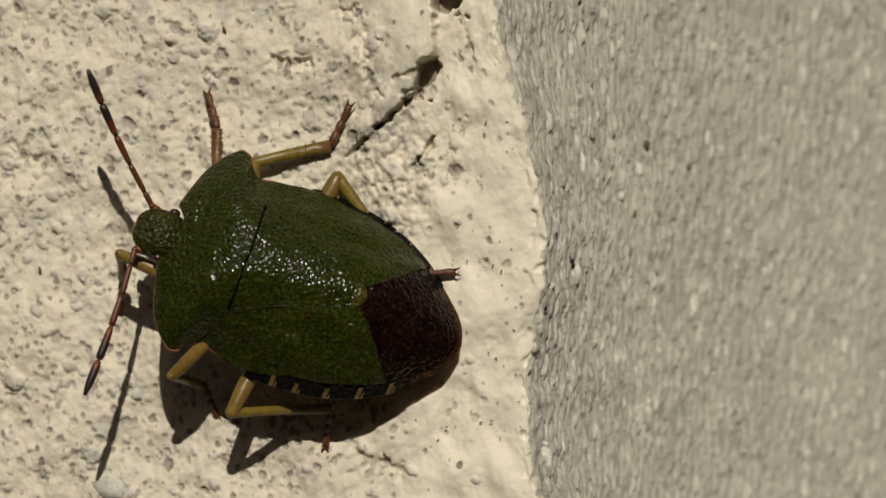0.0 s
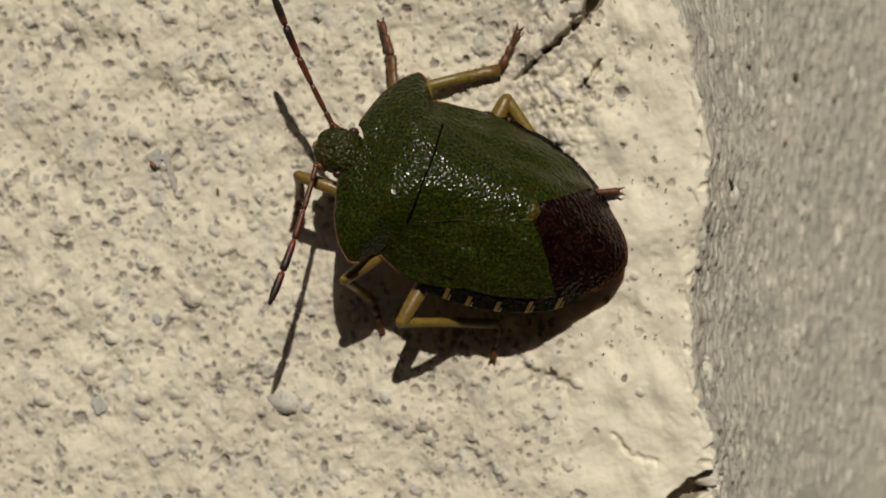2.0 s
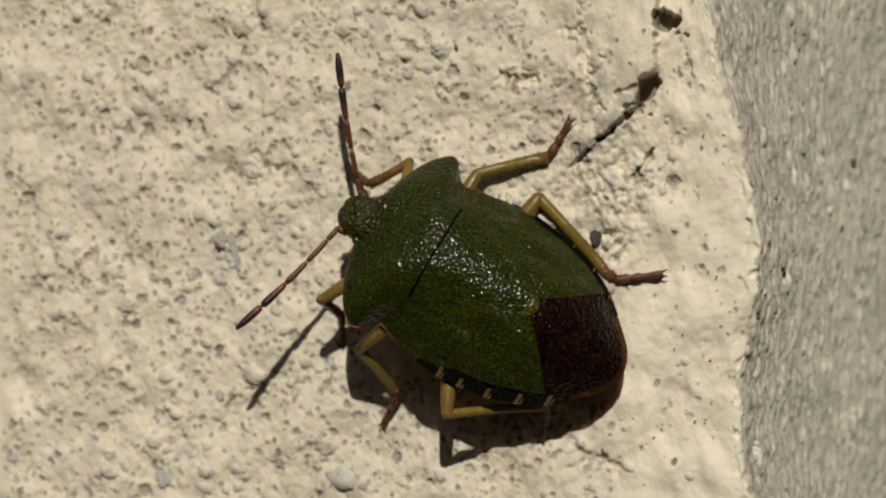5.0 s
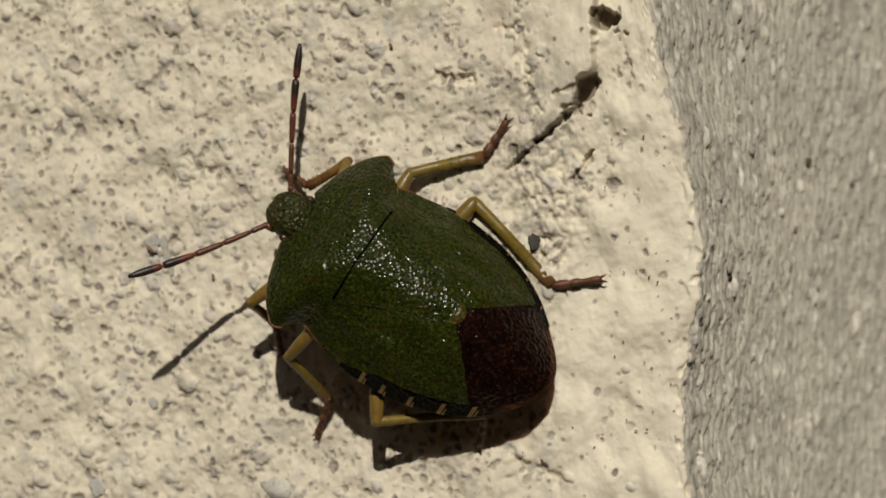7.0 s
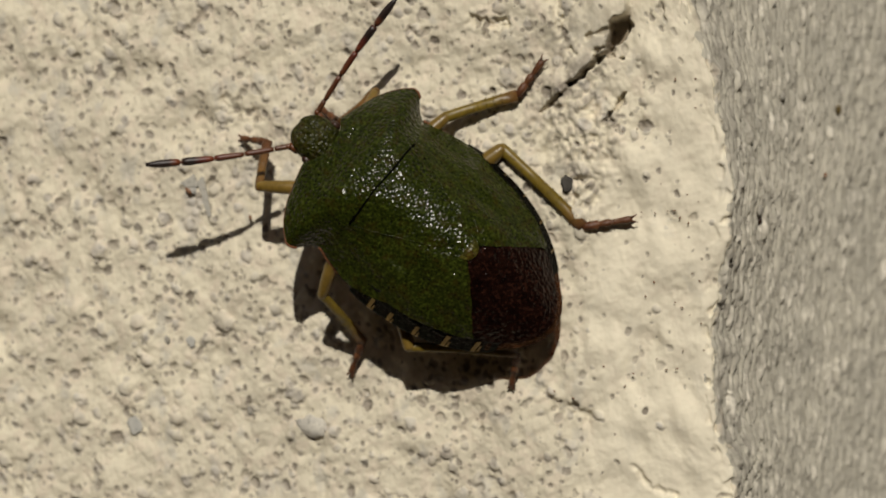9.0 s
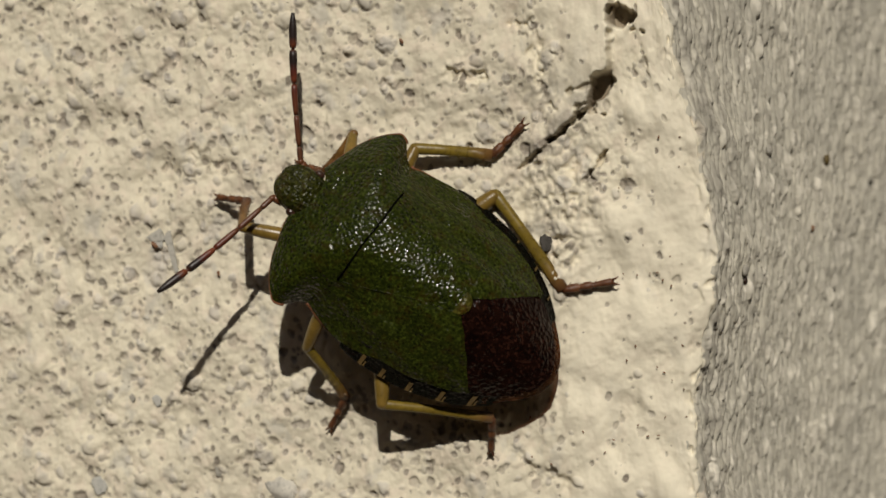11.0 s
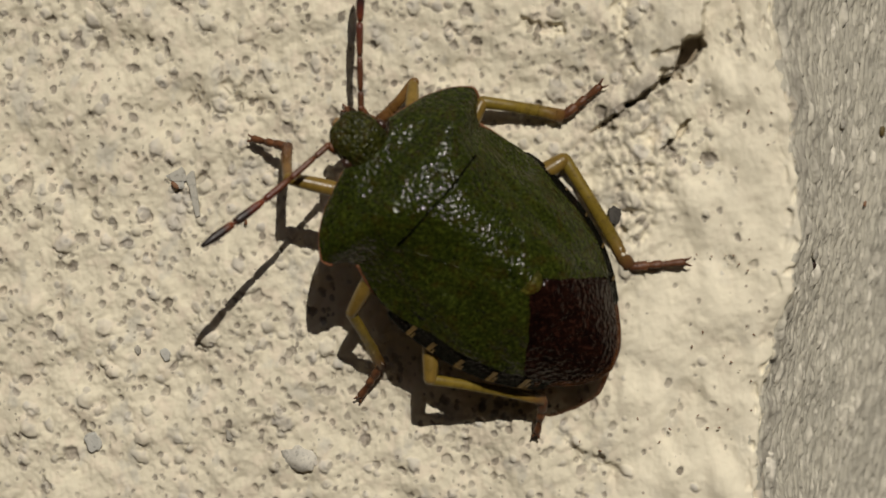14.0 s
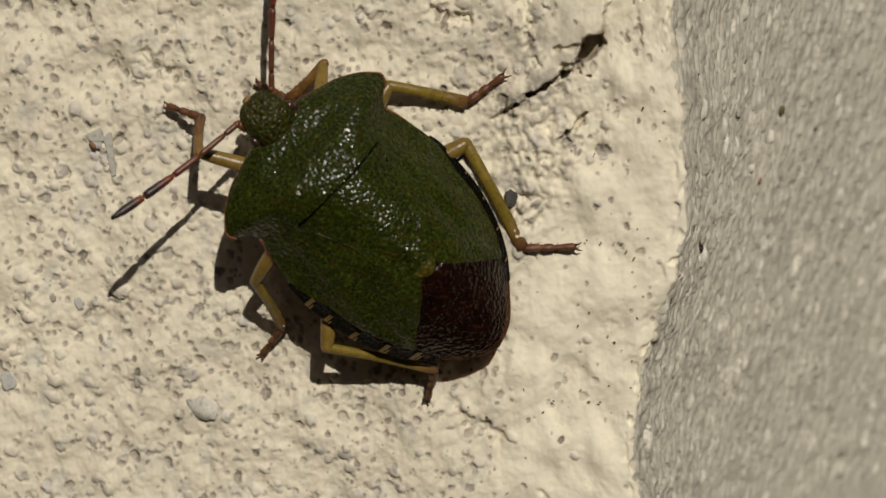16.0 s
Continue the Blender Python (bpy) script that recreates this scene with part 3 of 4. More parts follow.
def blob(centre, half, u=20, v=12, shape=None):
    bm = bmesh.new()
    bmesh.ops.create_uvsphere(bm, u_segments=u, v_segments=v, radius=1.0)
    for w in bm.verts:
        p = w.co.copy()
        if shape:
            p = shape(p)
        w.co = Vector((centre[i] + p[i] * half[i] for i in range(3))) * MM
    return bm


def build_bug():
    bug = tagged(new("shield_bug"), "green shield bug with dark brown wing tips clinging to the plaster", "insect")

    # trunk: belly and sides under the plates
    bm = bmesh.new()
    xs = steps(-7.35, 2.30, 46)
    rings = []
    for x in xs:
        w = half_width(x) * (0.985 - 0.06 * max(0.0, x - 1.5)) * min(1.0, 0.55 + 0.6 * (x + 7.35)) * (0.93 if x > 0.3 else 1.0)
        belly = 2.1 - 1.05 * min(1.0, (x + 7.8) / 2.4, (3.6 - x) / 1.6) ** 0.7
        ring = []
        for k in range(28):
            a = 2 * math.pi * k / 28
            y = w * math.cos(a)
            z = top(x, y) - 0.10 - 0.2 * max(0.0, x - 1.6) if math.sin(a) >= 0 else top(x, 9.0) - 0.1 + (2.1 - belly) * math.sin(a)
            ring.append(bm.verts.new((x * MM, y * MM, z * MM)))
        rings.append(ring)
    for r, s in zip(rings, rings[1:]):
        for j in range(28):
            bm.faces.new((r[j], r[(j + 1) % 28], s[(j + 1) % 28], s[j]))
    bm.faces.new(rings[0][::-1])
    bm.faces.new(rings[-1])
    part("trunk", bm, BELLY, bug, "brownish green underside")

    # pronotum: bulging shield behind the head
    def pro_wave(x, y):
        dent = -0.07 * math.exp(-((x - 1.75) / 0.30) ** 2 - ((abs(y) - 1.0) / 0.55) ** 2)
        crease = -0.05 * math.exp(-((x - 0.55) / 0.16) ** 2) * max(0.0, abs(y) / 2.5 - 0.35)
        return dent + crease + 0.035 * noise.noise(Vector((1.6 * x, 1.6 * y, 0.0)))

    bm = bmesh.new()
    nx, ny = 30, 56
    over, under = [], []
    for i in range(nx + 1):
        r0, r1 = [], []
        for j in range(ny + 1):
            s = 2 * j / ny - 1
            k = i / nx
            yb = s * 3.82
            back = pronotum_back(abs(yb)) + 0.02
            yf = s * 1.16
            front = 2.80 - 0.40 * max(0.0, 1 - (abs(yf) / 1.05) ** 3)
            bow = math.sin(math.pi * min(k, 1.0)) * 0.85 * s * abs(s) ** 2
            y = yb + (yf - yb) * k + bow
            x = back + (front - back) * (k + 0.20 * k * (1 - k) * abs(s) ** 3)
            w = half_width(x)
            y = max(-w, min(w, y))
            z = top(x, y) + 0.06 * (1 - abs(s) ** 6) + pro_wave(x, y)
            r0.append(bm.verts.new((x * MM, y * MM, z * MM)))
            r1.append(bm.verts.new((x * MM, y * MM, (z - 0.2) * MM)))
        over.append(r0)
        under.append(r1)
    edges = {s: [tuple(over[i][0 if s < 0 else ny].co / MM + Vector((0, 0.015 * s, -0.02))) for i in range(nx + 1)] for s in (1, -1)}
    for g, flip in ((over, False), (under, True)):
        for p, q in zip(g, g[1:]):
            for j in range(ny):
                f = (p[j], p[j + 1], q[j + 1], q[j])
                bm.faces.new(f if flip else f[::-1])
    walls = []
    for i in range(nx):
        for j in (0, ny):
            walls.append(bm.faces.new((over[i][j], over[i + 1][j], under[i + 1][j], under[i][j])))
    for i in (0, nx):
        for j in range(ny):
            walls.append(bm.faces.new((over[i][j], over[i][j + 1], under[i][j + 1], under[i][j])))
    for f in walls:
        for e in f.edges:
            e.smooth = False
    shield = part("pronotum", bm, GREEN, bug, "broad green punctured shield plate")
    line = [(-0.01 + 0.02 * math.sin(3 * y), y, top(0.0, y) + 0.062) for y in steps(-1.90, 1.92, 30)]
    part("suture", tube(line, [0.034 + 0.008 * math.sin(2.3 * k) for k in range(len(line))], 6), SEAM, shield, "thin black seam")
    for s in (1, -1):
        pts = edges[s]
        part("rim", tube(pts, [0.012 + 0.045 * max(0.0, 1 - k / 13) for k in range(len(pts))], 6), RIM, shield, "thin orange edge")

    # scutellum: the triangle on the back
    def scut_wave(x, y):
        return 0.02 * noise.noise(Vector((2.2 * x, 2.2 * y, 5.0))) + 0.04 * math.exp(-(y / 0.8) ** 2) * min(1.0, -x / 1.0 + 0.3) * max(0.0, 1 - (y / max(scutellum_edge(x), 0.05)) ** 2)

    bm = strip([0.0 - 4.32 * (k / 40) for k in range(41)], lambda x: -scutellum_edge(x), scutellum_edge, 26, 0.036, 0.18, scut_wave, True)
    scut = part("scutellum", bm, GREEN, bug, "green triangular back plate")
    for s in (1, -1):
        pts = [(x, s * (scutellum_edge(x) + 0.004), top(x, scutellum_edge(x)) + 0.030) for x in steps(-0.15, -4.2, 40)]
        part("edge_line", tube(pts, [0.022 + 0.014 * noise.noise(Vector((0.9 * k, s, 0))) for k in range(len(pts))], 6), GREEN, scut, "raised green edge line")
    part("tip", strip(steps(-3.88, -4.33, 8), lambda x: -scutellum_edge(max(x, -4.315)) * 0.97, lambda x: scutellum_edge(max(x, -4.315)) * 0.97, 10, 0.042, 0.14, scut_wave, True), YGREEN, scut, "pale green tip")

    # leathery fore wings, one each side, and the dark overlapping membrane
    for s in (1, -1):
        def inner(x):
            if x > 0:
                return 1.94 + 1.4 * (x / 0.48)
            return scutellum_edge(x) + 0.006 if x > -4.0 else max(membrane_edge(x) - 0.02 + 0.025 * math.sin(11 * x) + 0.02 * math.sin(27 * x + s), 0.38)

        def outer(x):
            return half_width(x) - 0.03 - (0.40 if s > 0 else 0.27) * min(1.0, max(0.0, (-1.1 - x) / 1.7))

        xs = [0.46 - 6.56 * (k / 56) for k in range(57)]
        lo = (lambda x: s * min(inner(x), outer(x) - 0.02))
        hi = (lambda x: s * outer(x))
        vein = (lambda x, y: min(1.0, max(0.0, (abs(y) - inner(x)) / 0.5)) * 0.050 * math.sin(4.2 * abs(y) + 0.9 * x) - 0.085 * math.exp(-((abs(y) - 2.15 - 0.10 * x) / 0.11) ** 2)
                + 0.060 * noise.noise(Vector((1.1 * x, 3.2 * y, 9.0))))
        wing = part("fore_wing", strip(xs, lo, hi, 18, 0.036, 0.12, vein, True), WING, bug, "leathery green fore wing")
        pts = [(x, s * (outer(x) + 0.01), top(x, 9.0) + 0.01) for x in steps(0.42, -0.75, 14)]
        part("rim", tube(pts, [0.065 * (1 - k / 15) + 0.008 for k in range(len(pts))], 8), RIM, wing, "pale orange edge of the wing base")
    mem = strip([-4.02 - 4.03 * (k / 60) for k in range(61)], lambda x: -membrane_edge(x), membrane_edge, 36, 0.03, 0.05,
                lambda x, y: 0.045 * noise.noise(Vector((2.0 * x, 2.6 * y, 3.0))) + 0.02 * noise.noise(Vector((6 * x, 6 * y, 1.0))) - 0.02)
    part("wing_membrane", mem, MEMBRANE, bug, "dark brown shiny wing membrane")
    flap = strip([-6.5 - 1.76 * (k / 30) for k in range(31)], lambda x: -half_width(x) + 0.05, lambda x: half_width(x) - 0.05, 24, -0.07, 0.03,
                 lambda x, y: 0.03 * noise.noise(Vector((2.0 * x, 2.0 * y, 7.0))), True)
    part("membrane_margin", flap, MARGIN, bug, "thin brown see-through margin of the wing tips")

    # banded border of the abdomen
    for s in (1, -1):
        xs = [-1.4 - 5.6 * (k / 50) for k in range(51)]
        lo = (lambda x: s * max(half_width(x) - 0.62, membrane_edge(x) - 0.04 if x < -6.0 else 0.0))
        hi = (lambda x: s * (half_width(x) + 0.015))
        band = part("abdomen_border", strip(xs, lo, hi, 6, -0.06, 0.16), BLACK, bug, "black abdomen edge with yellow marks")
        for k, x in enumerate((-2.35, -3.20, -4.26, -5.36, -6.36)):
            for off, wide, deep in ((0.0, 0.075, 0.30), (0.15, 0.028, 0.14)) if s > 0 else ((0.0, 0.035, 0.16),):
                c, lean = x - off, 0.05 * math.sin(5.0 * k + off)
                mk = strip([c + wide, c + 0.3 * wide, c - 0.3 * wide, c - wide], lambda q: s * (half_width(q) - deep * (0.8 if s < 0 else 1.0) - lean),
                           lambda q: s * (half_width(q) + 0.030), 4, 0.0, 0.1, lambda px, py: 0.03 * noise.noise(Vector((9 * px, 9 * py, 0))))
                part("mark", mk, YELLOW, band, "yellow cross mark")
        pts = [(x, s * (half_width(x) + 0.0), top(x, 9.0) - 0.04) for x in steps(-1.5, -6.9, 36)]
        part("rim", tube(pts, [0.022] * len(pts), 6), BLACK, band, "thin dark edge")
    # blunt head with eyes, and grooves beside the middle lobe
    def head_shape(p):
        flat = math.hypot(p.x, p.y)
        if flat > 1e-6:
            cx, cy = abs(p.x) / flat, abs(p.y) / flat
            grow = (cx**2.7 + cy**2.7) ** (-1 / 2.7)
            p = Vector((p.x * grow, p.y * grow, p.z))
        wide = 1.0 - 0.20 * max(0.0, p.x) ** 2
        groove = 0.13 * math.exp(-((abs(p.y) - 0.27 + 0.06 * p.x) / 0.075) ** 2) * min(1.0, max(0.0, p.x + 0.55))
        rough = 0.05 * noise.noise(p * 4.0)
        return Vector((p.x - 0.06 * max(0.0, p.x) ** 6 * math.exp(-(p.y / 0.3) ** 2), p.y * wide, (p.z * (1 - 0.30 * max(0.0, p.x)) - groove + rough) if p.z > 0 else p.z))

    head = part("head", blob((3.08, 0, 1.86), (0.95, 0.86, 0.60), 64, 40, head_shape), GREEN_HEAD, bug, "blunt green pitted head")
    for s in (1, -1):
        part("eye", blob((2.84, s * 0.85, 1.95), (0.20, 0.16, 0.17), 20, 14), EYE, head, "small reddish brown eye")
        part("antenna_socket", tube([(3.34, s * 0.72, 1.74), (3.56, s * 0.78, 1.82), (3.70, s * 0.83, 1.88)], [0.17, 0.15, 0.12], 10), RUST, head, "brown socket of the antenna")
    beak = tube([(4.0, 0, 1.5), (3.0, 0, 1.05), (1.4, 0, 0.95)], [0.18, 0.16, 0.10], 8)
    part("beak", beak, TAN, head, "folded brown beak")
    return bug


YGREEN = shell("pale_green", (0.024, 0.024, 0.003), (0.036, 0.033, 0.005), 0.4, 0.135, 0.03, 0.12)
bug = build_bug()

def antenna_material(length):
    """Rust at the root, black towards the tip, with red at the joints."""
    k = Mat("antenna", rough=0.45)
    sep = k.t.nodes.new("ShaderNodeSeparateXYZ")
    k.link(k.co, sep.inputs[0])
    ramp = k.t.nodes.new("ShaderNodeValToRGB")
    k.link(k.steps(sep.outputs["X"], 0.0, length * MM), ramp.inputs["Fac"])
    stops = [(0.0, (0.10, 0.036, 0.013)), (0.29, (0.09, 0.026, 0.010)), (0.33, (0.11, 0.034, 0.012)), (0.50, (0.09, 0.018, 0.009)), (0.53, (0.17, 0.040, 0.013)),
             (0.60, (0.10, 0.018, 0.009)), (0.67, (0.014, 0.008, 0.007)), (0.74, (0.020, 0.010, 0.007)), (0.77, (0.17, 0.045, 0.016)), (0.84, (0.020, 0.010, 0.008)), (1.0, (0.012, 0.008, 0.007))]
    e = ramp.color_ramp.elements
    while len(e) < len(stops):
        e.new(0.5)
    for q, (p, c) in zip(e, stops):
        q.position = p
        q.color = (*c, 1.0)
    c = k.mix(k.times(k.steps(k.noise(0.15, 2.0), 0.5, 0.7), 0.4), ramp.outputs["Color"], (0.02, 0.01, 0.007))
    k.color(c)
    k.bump(k.noise(0.07, 2.0), 0.012, 0.7)
    return k.m


FEELER = antenna_material(5.3)


# antennae: five joints along x from the socket; length as fractions
def build_antenna(length):
    base = part("antenna", blob((0, 0, 0), (0.13, 0.12, 0.12), 12, 8), RUST, bug, "five-jointed antenna, rust brown darkening to black")
    spans = [(0.00, 0.10, 0.105, 0.105), (0.105, 0.31, 0.098, 0.108), (0.315, 0.52, 0.102, 0.130),
             (0.53, 0.75, 0.116, 0.162), (0.765, 1.0, 0.145, 0.150)]
    for k, (a, b, r0, r1) in enumerate(spans):
        n = 7
        pts = [(length * (a + (b - a) * i / n), 0.10 * math.sin(3.0 * (a + (b - a) * i / n)), 0) for i in range(n + 1)]
        radii = [(r0 + (r1 - r0) * i / n) * (1 - 0.22 * (abs(2 * i / n - 1) ** 6)) for i in range(n + 1)]
        if k == 4:
            radii = [r * (1 - 0.5 * max(0.0, i / n - 0.6) / 0.4) for i, r in enumerate(radii)]
        part("joint", tube(pts, radii, 10), FEELER, base)
        if k in (2, 3):
            x = length * (b + 0.006)
            y = 0.10 * math.sin(3.0 * b)
            part("joint_ring", blob((x, y, 0), (0.09, 0.065, 0.065), 10, 8), FEELER, base, "rust red ring")
    return base


ANT_LENGTH = 5.3
antennae = {"R": build_antenna(ANT_LENGTH), "L": build_antenna(ANT_LENGTH)}


def add_hairs(me, length, radius, count, start):
    """Short stiff hairs joined to a limb that runs along x."""
    rng = random.Random(count)
    bm = bmesh.new()
    bm.from_mesh(me)
    roots = [w for w in bm.verts if start * length * MM <= w.co.x <= 0.97 * length * MM]
    for w in rng.sample(roots, min(count, len(roots))):
        root = w.co / MM
        r = Vector((0, root.y, root.z)).normalized()
        t = r.cross(Vector((1, 0, 0)))
        tip = root + r * rng.uniform(0.05, 0.11) + Vector((rng.uniform(0.05, 0.14), 0, 0)) + t * rng.uniform(-0.05, 0.05)
        vs = [w] + [bm.verts.new(p * MM) for p in (root + t * 0.035, root + Vector((0.035, 0, 0)) - r * 0.01, tip)]
        for f in ((0, 1, 3), (1, 2, 3), (2, 0, 3)):
            bm.faces.new([vs[q] for q in f])
    bm.to_mesh(me)
    bm.free()


# legs: hip block with thigh, shin and foot hinged on it
def build_leg(hip, thigh_len, shin_len, foot_len, shin_mat, girth=1.0):
    hipx = Vector(hip)
    stout = girth * min(1.0, 0.78 + 0.2 * (thigh_len - 2.2))
    base = part("leg", blob(hip, (0.42, 0.42, 0.34), 14, 10), BELLY, bug, "olive yellow jointed leg with rusty foot")
    n = 9
    xs = [i / n for i in range(n + 1)]
    thigh = part("thigh", tube([(thigh_len * x, 0, 0.03 * math.sin(3.1 * x)) for x in xs] + [(thigh_len + 0.10, 0, 0), (thigh_len + 0.16, 0, 0)], [stout * (0.20 + 0.12 * math.sin(math.pi * min(1, x * 0.8 + 0.12))) for x in xs] + [stout * 0.18, stout * 0.08], 12), OLIVE, base)
    shin = part("shin", tube([(-0.20, 0, 0), (-0.14, 0, 0)] + [(shin_len * x, 0.04 * math.sin(3.1 * x), 0) for x in xs], [girth * 0.07, girth * 0.145] + [girth * (0.188 - 0.025 * math.sin(math.pi * x) + 0.018 * x) for x in xs], 12, 0.85), shin_mat, base)
    bm = tube([(foot_len * x, 0, -0.02 * x) for x in (0, 0.03, 0.15, 0.30, 0.34, 0.37, 0.45, 0.56, 0.59, 0.63, 0.8, 0.94, 1.0)],
              [0.10, 0.135, 0.155, 0.16, 0.10, 0.10, 0.145, 0.14, 0.09, 0.09, 0.125, 0.14, 0.07], 10)
    add_hairs(shin.data, shin_len, 0.20, 46, 0.35)
    foot = part("foot", bm, FOOT, base, "rust brown three-jointed foot with claws")
    claws = []
    for s in (1, -1):
        b2 = tube([(foot_len * 0.97, s * 0.05, 0), (foot_len + 0.10, s * 0.11, 0.05), (foot_len + 0.20, s * 0.15, -0.05)], [0.05, 0.035, 0.01], 6)
        me = finish(b2, "claw")
        claws.append(me)
    bmj = bmesh.new()
    bmj.from_mesh(foot.data)
    for me in claws:
        bmj.from_mesh(me)
    bmj.to_mesh(foot.data)
    bmj.free()
    add_hairs(foot.data, foot_len, 0.17, 22, 0.0)
    foot.data.polygons.foreach_set("use_smooth", [True] * len(foot.data.polygons))
    return {"hip": hipx, "a": thigh_len, "b": shin_len, "c": foot_len, "thigh": thigh, "shin": shin, "foot": foot}


def shin_material(name, near, far, turn):
    """Olive, turning rusty towards the foot end."""
    k = Mat(name, rough=0.4, spec=0.4)
    sep = k.t.nodes.new("ShaderNodeSeparateXYZ")
    k.link(k.co, sep.inputs[0])
    c = k.mix(k.steps(k.noise(0.4, 3.0), 0.3, 0.7), near, tuple(1.5 * q for q in near))
    c = k.mix(k.steps(sep.outputs["X"], turn, turn + 0.0012), c, far)
    c = k.mix(k.times(k.steps(k.noise(0.13, 2.0), 0.55, 0.68), 0.5), c, (0.06, 0.032, 0.010))
    k.color(c)
    k.bump(k.noise(0.09, 2.0), 0.01, 0.6)
    return k.m


SHIN = shin_material("olive_shin", (0.125, 0.086, 0.011), (0.13, 0.055, 0.020), 0.0018)
LONG_SHIN = shin_material("long_shin", (0.125, 0.086, 0.011), (0.13, 0.060, 0.022), 0.0029)
BROWN_SHIN = shin_material("brown_shin", (0.115, 0.058, 0.014), (0.10, 0.038, 0.014), 0.0008)
LEGS = {
    "R1": build_leg((1.99, -1.32, 2.17), 1.99, 1.76, 1.45, BROWN_SHIN), "R2": build_leg((0.27, -1.42, 1.35), 2.40, 2.79, 1.65, SHIN, 1.14), "R3": build_leg((-1.80, -1.60, 0.80), 2.80, 4.19, 1.90, LONG_SHIN, 1.24),
    "L1": build_leg((1.75, 1.20, 1.38), 2.46, 2.18, 1.55, BROWN_SHIN), "L2": build_leg((-0.05, 2.45, 2.00), 2.42, 2.96, 1.50, SHIN), "L3": build_leg((-1.85, 1.60, 1.00), 3.35, 4.06, 1.55, LONG_SHIN),
}


# ---- small things on the wall ----
def grain_stone(u, v, size, tall, seed, label, mat=None, turn=90):
    rng = random.Random(seed)
    bm = bmesh.new()
    bmesh.ops.create_icosphere(bm, subdivisions=3, radius=1.0)
    for w in bm.verts:
        k = 1 + 0.35 * noise.noise(w.co * 1.6 + Vector((seed, 0, 0))) + 0.12 * noise.noise(w.co * 5 + Vector((seed, 3, 0)))
        w.co = Vector((w.co.x * size * k, max(w.co.y, -0.5 if tall < 0.02 else -1.0) * tall * (1 + 0.3 * (k - 1)), w.co.z * size * 0.72 * k)) / 100
    ob = new("pebble", finish(bm, "pebble"))
    ob.data.materials.append(mat or STONE)
    ob.matrix_world = pose(u / 100, 0.0, v / 100, 0, turn + rng.uniform(-30, 30), 0)
    return tagged(ob, label, "pebble", "pebbles set in the plaster")


for k, (u, v, size, tall) in enumerate([(-0.049, -0.600, 0.024, 0.004), (0.327, -0.710, 0.020, 0.004), (-0.291, -0.941, 0.040, 0.005), (-0.036, 0.010, 0.024, 0.003)]):
    grain_stone(u, v, size, tall, k + 1, "bluish grey sand grain set flush in the plaster", BLUE_STONE)
for k, (u, v, size, tall) in enumerate([(0.199, -0.856, 0.027, 0.008), (0.219, -0.975, 0.021, 0.007), (-0.148, -0.595, 0.015, 0.008), (1.20, -0.80, 0.018, 0.008)]):
    grain_stone(u, v, size, tall, k + 11, "brownish grey sand grain set flush in the plaster")
grain_stone(0.455, -0.917, 0.062, 0.026, 5, "large pale grey sand grain standing out of the plaster", PALE_STONE, 10)
# stands in for a hollow; its shade is in the dark colour
grain_stone(1.452, 0.040, 0.032, 0.012, 9, "dark grey grain that stands in for a shaded hollow in the plaster", PIT_SHADE)


def fibre():
    """A bent flat sliver: a short broad end and a longer slat, lying on the plaster."""
    bm = bmesh.new()
    outline = [(-0.86, 0.24), (-0.42, 0.52), (-0.30, 0.62), (-0.18, 0.46), (-0.14, 0.30), (0.06, 0.52), (0.14, 0.50), (0.22, 0.10), (0.36, -0.55), (0.44, -1.00), (0.30, -1.06),
               (0.14, -0.60), (0.02, -0.10), (-0.10, 0.16), (-0.34, 0.10), (-0.62, 0.10)]
    lower = [bm.verts.new((x * MM, 0.03 * MM, z * MM)) for x, z in outline]
    upper = [bm.verts.new((x * MM, -(0.05 + 0.02 * math.sin(3 * x + z)) * MM, z * MM)) for x, z in outline]
    bm.faces.new(upper)
    bm.faces.new(lower[::-1])
    n = len(outline)
    for k in range(n):
        bm.faces.new((upper[k], lower[k], lower[(k + 1) % n], upper[(k + 1) % n]))
    ob = new("fibre", finish(bm, "fibre", False))
    ob.data.materials.append(FIBRE)
    return tagged(ob, "bent flat grey plant fibre stuck to the plaster", "fibre")


fibre()


def fleck(u, v, size, seed):
    rng = random.Random(seed)
    bm = blob((0, 0, 0), (size * 14, min(0.12, size * 5), size * 6.5), 10, 8)
    ob = new("fleck", finish(bm, "fleck"))
    ob.data.materials.append(FLECK)
    ob.matrix_world = pose(u / 100, -0.00008, v / 100, 0, rng.uniform(0, 180), 0)
    return tagged(ob, "tiny rust brown fleck of dirt on the plaster", "dirt fleck", "flecks on the wall")


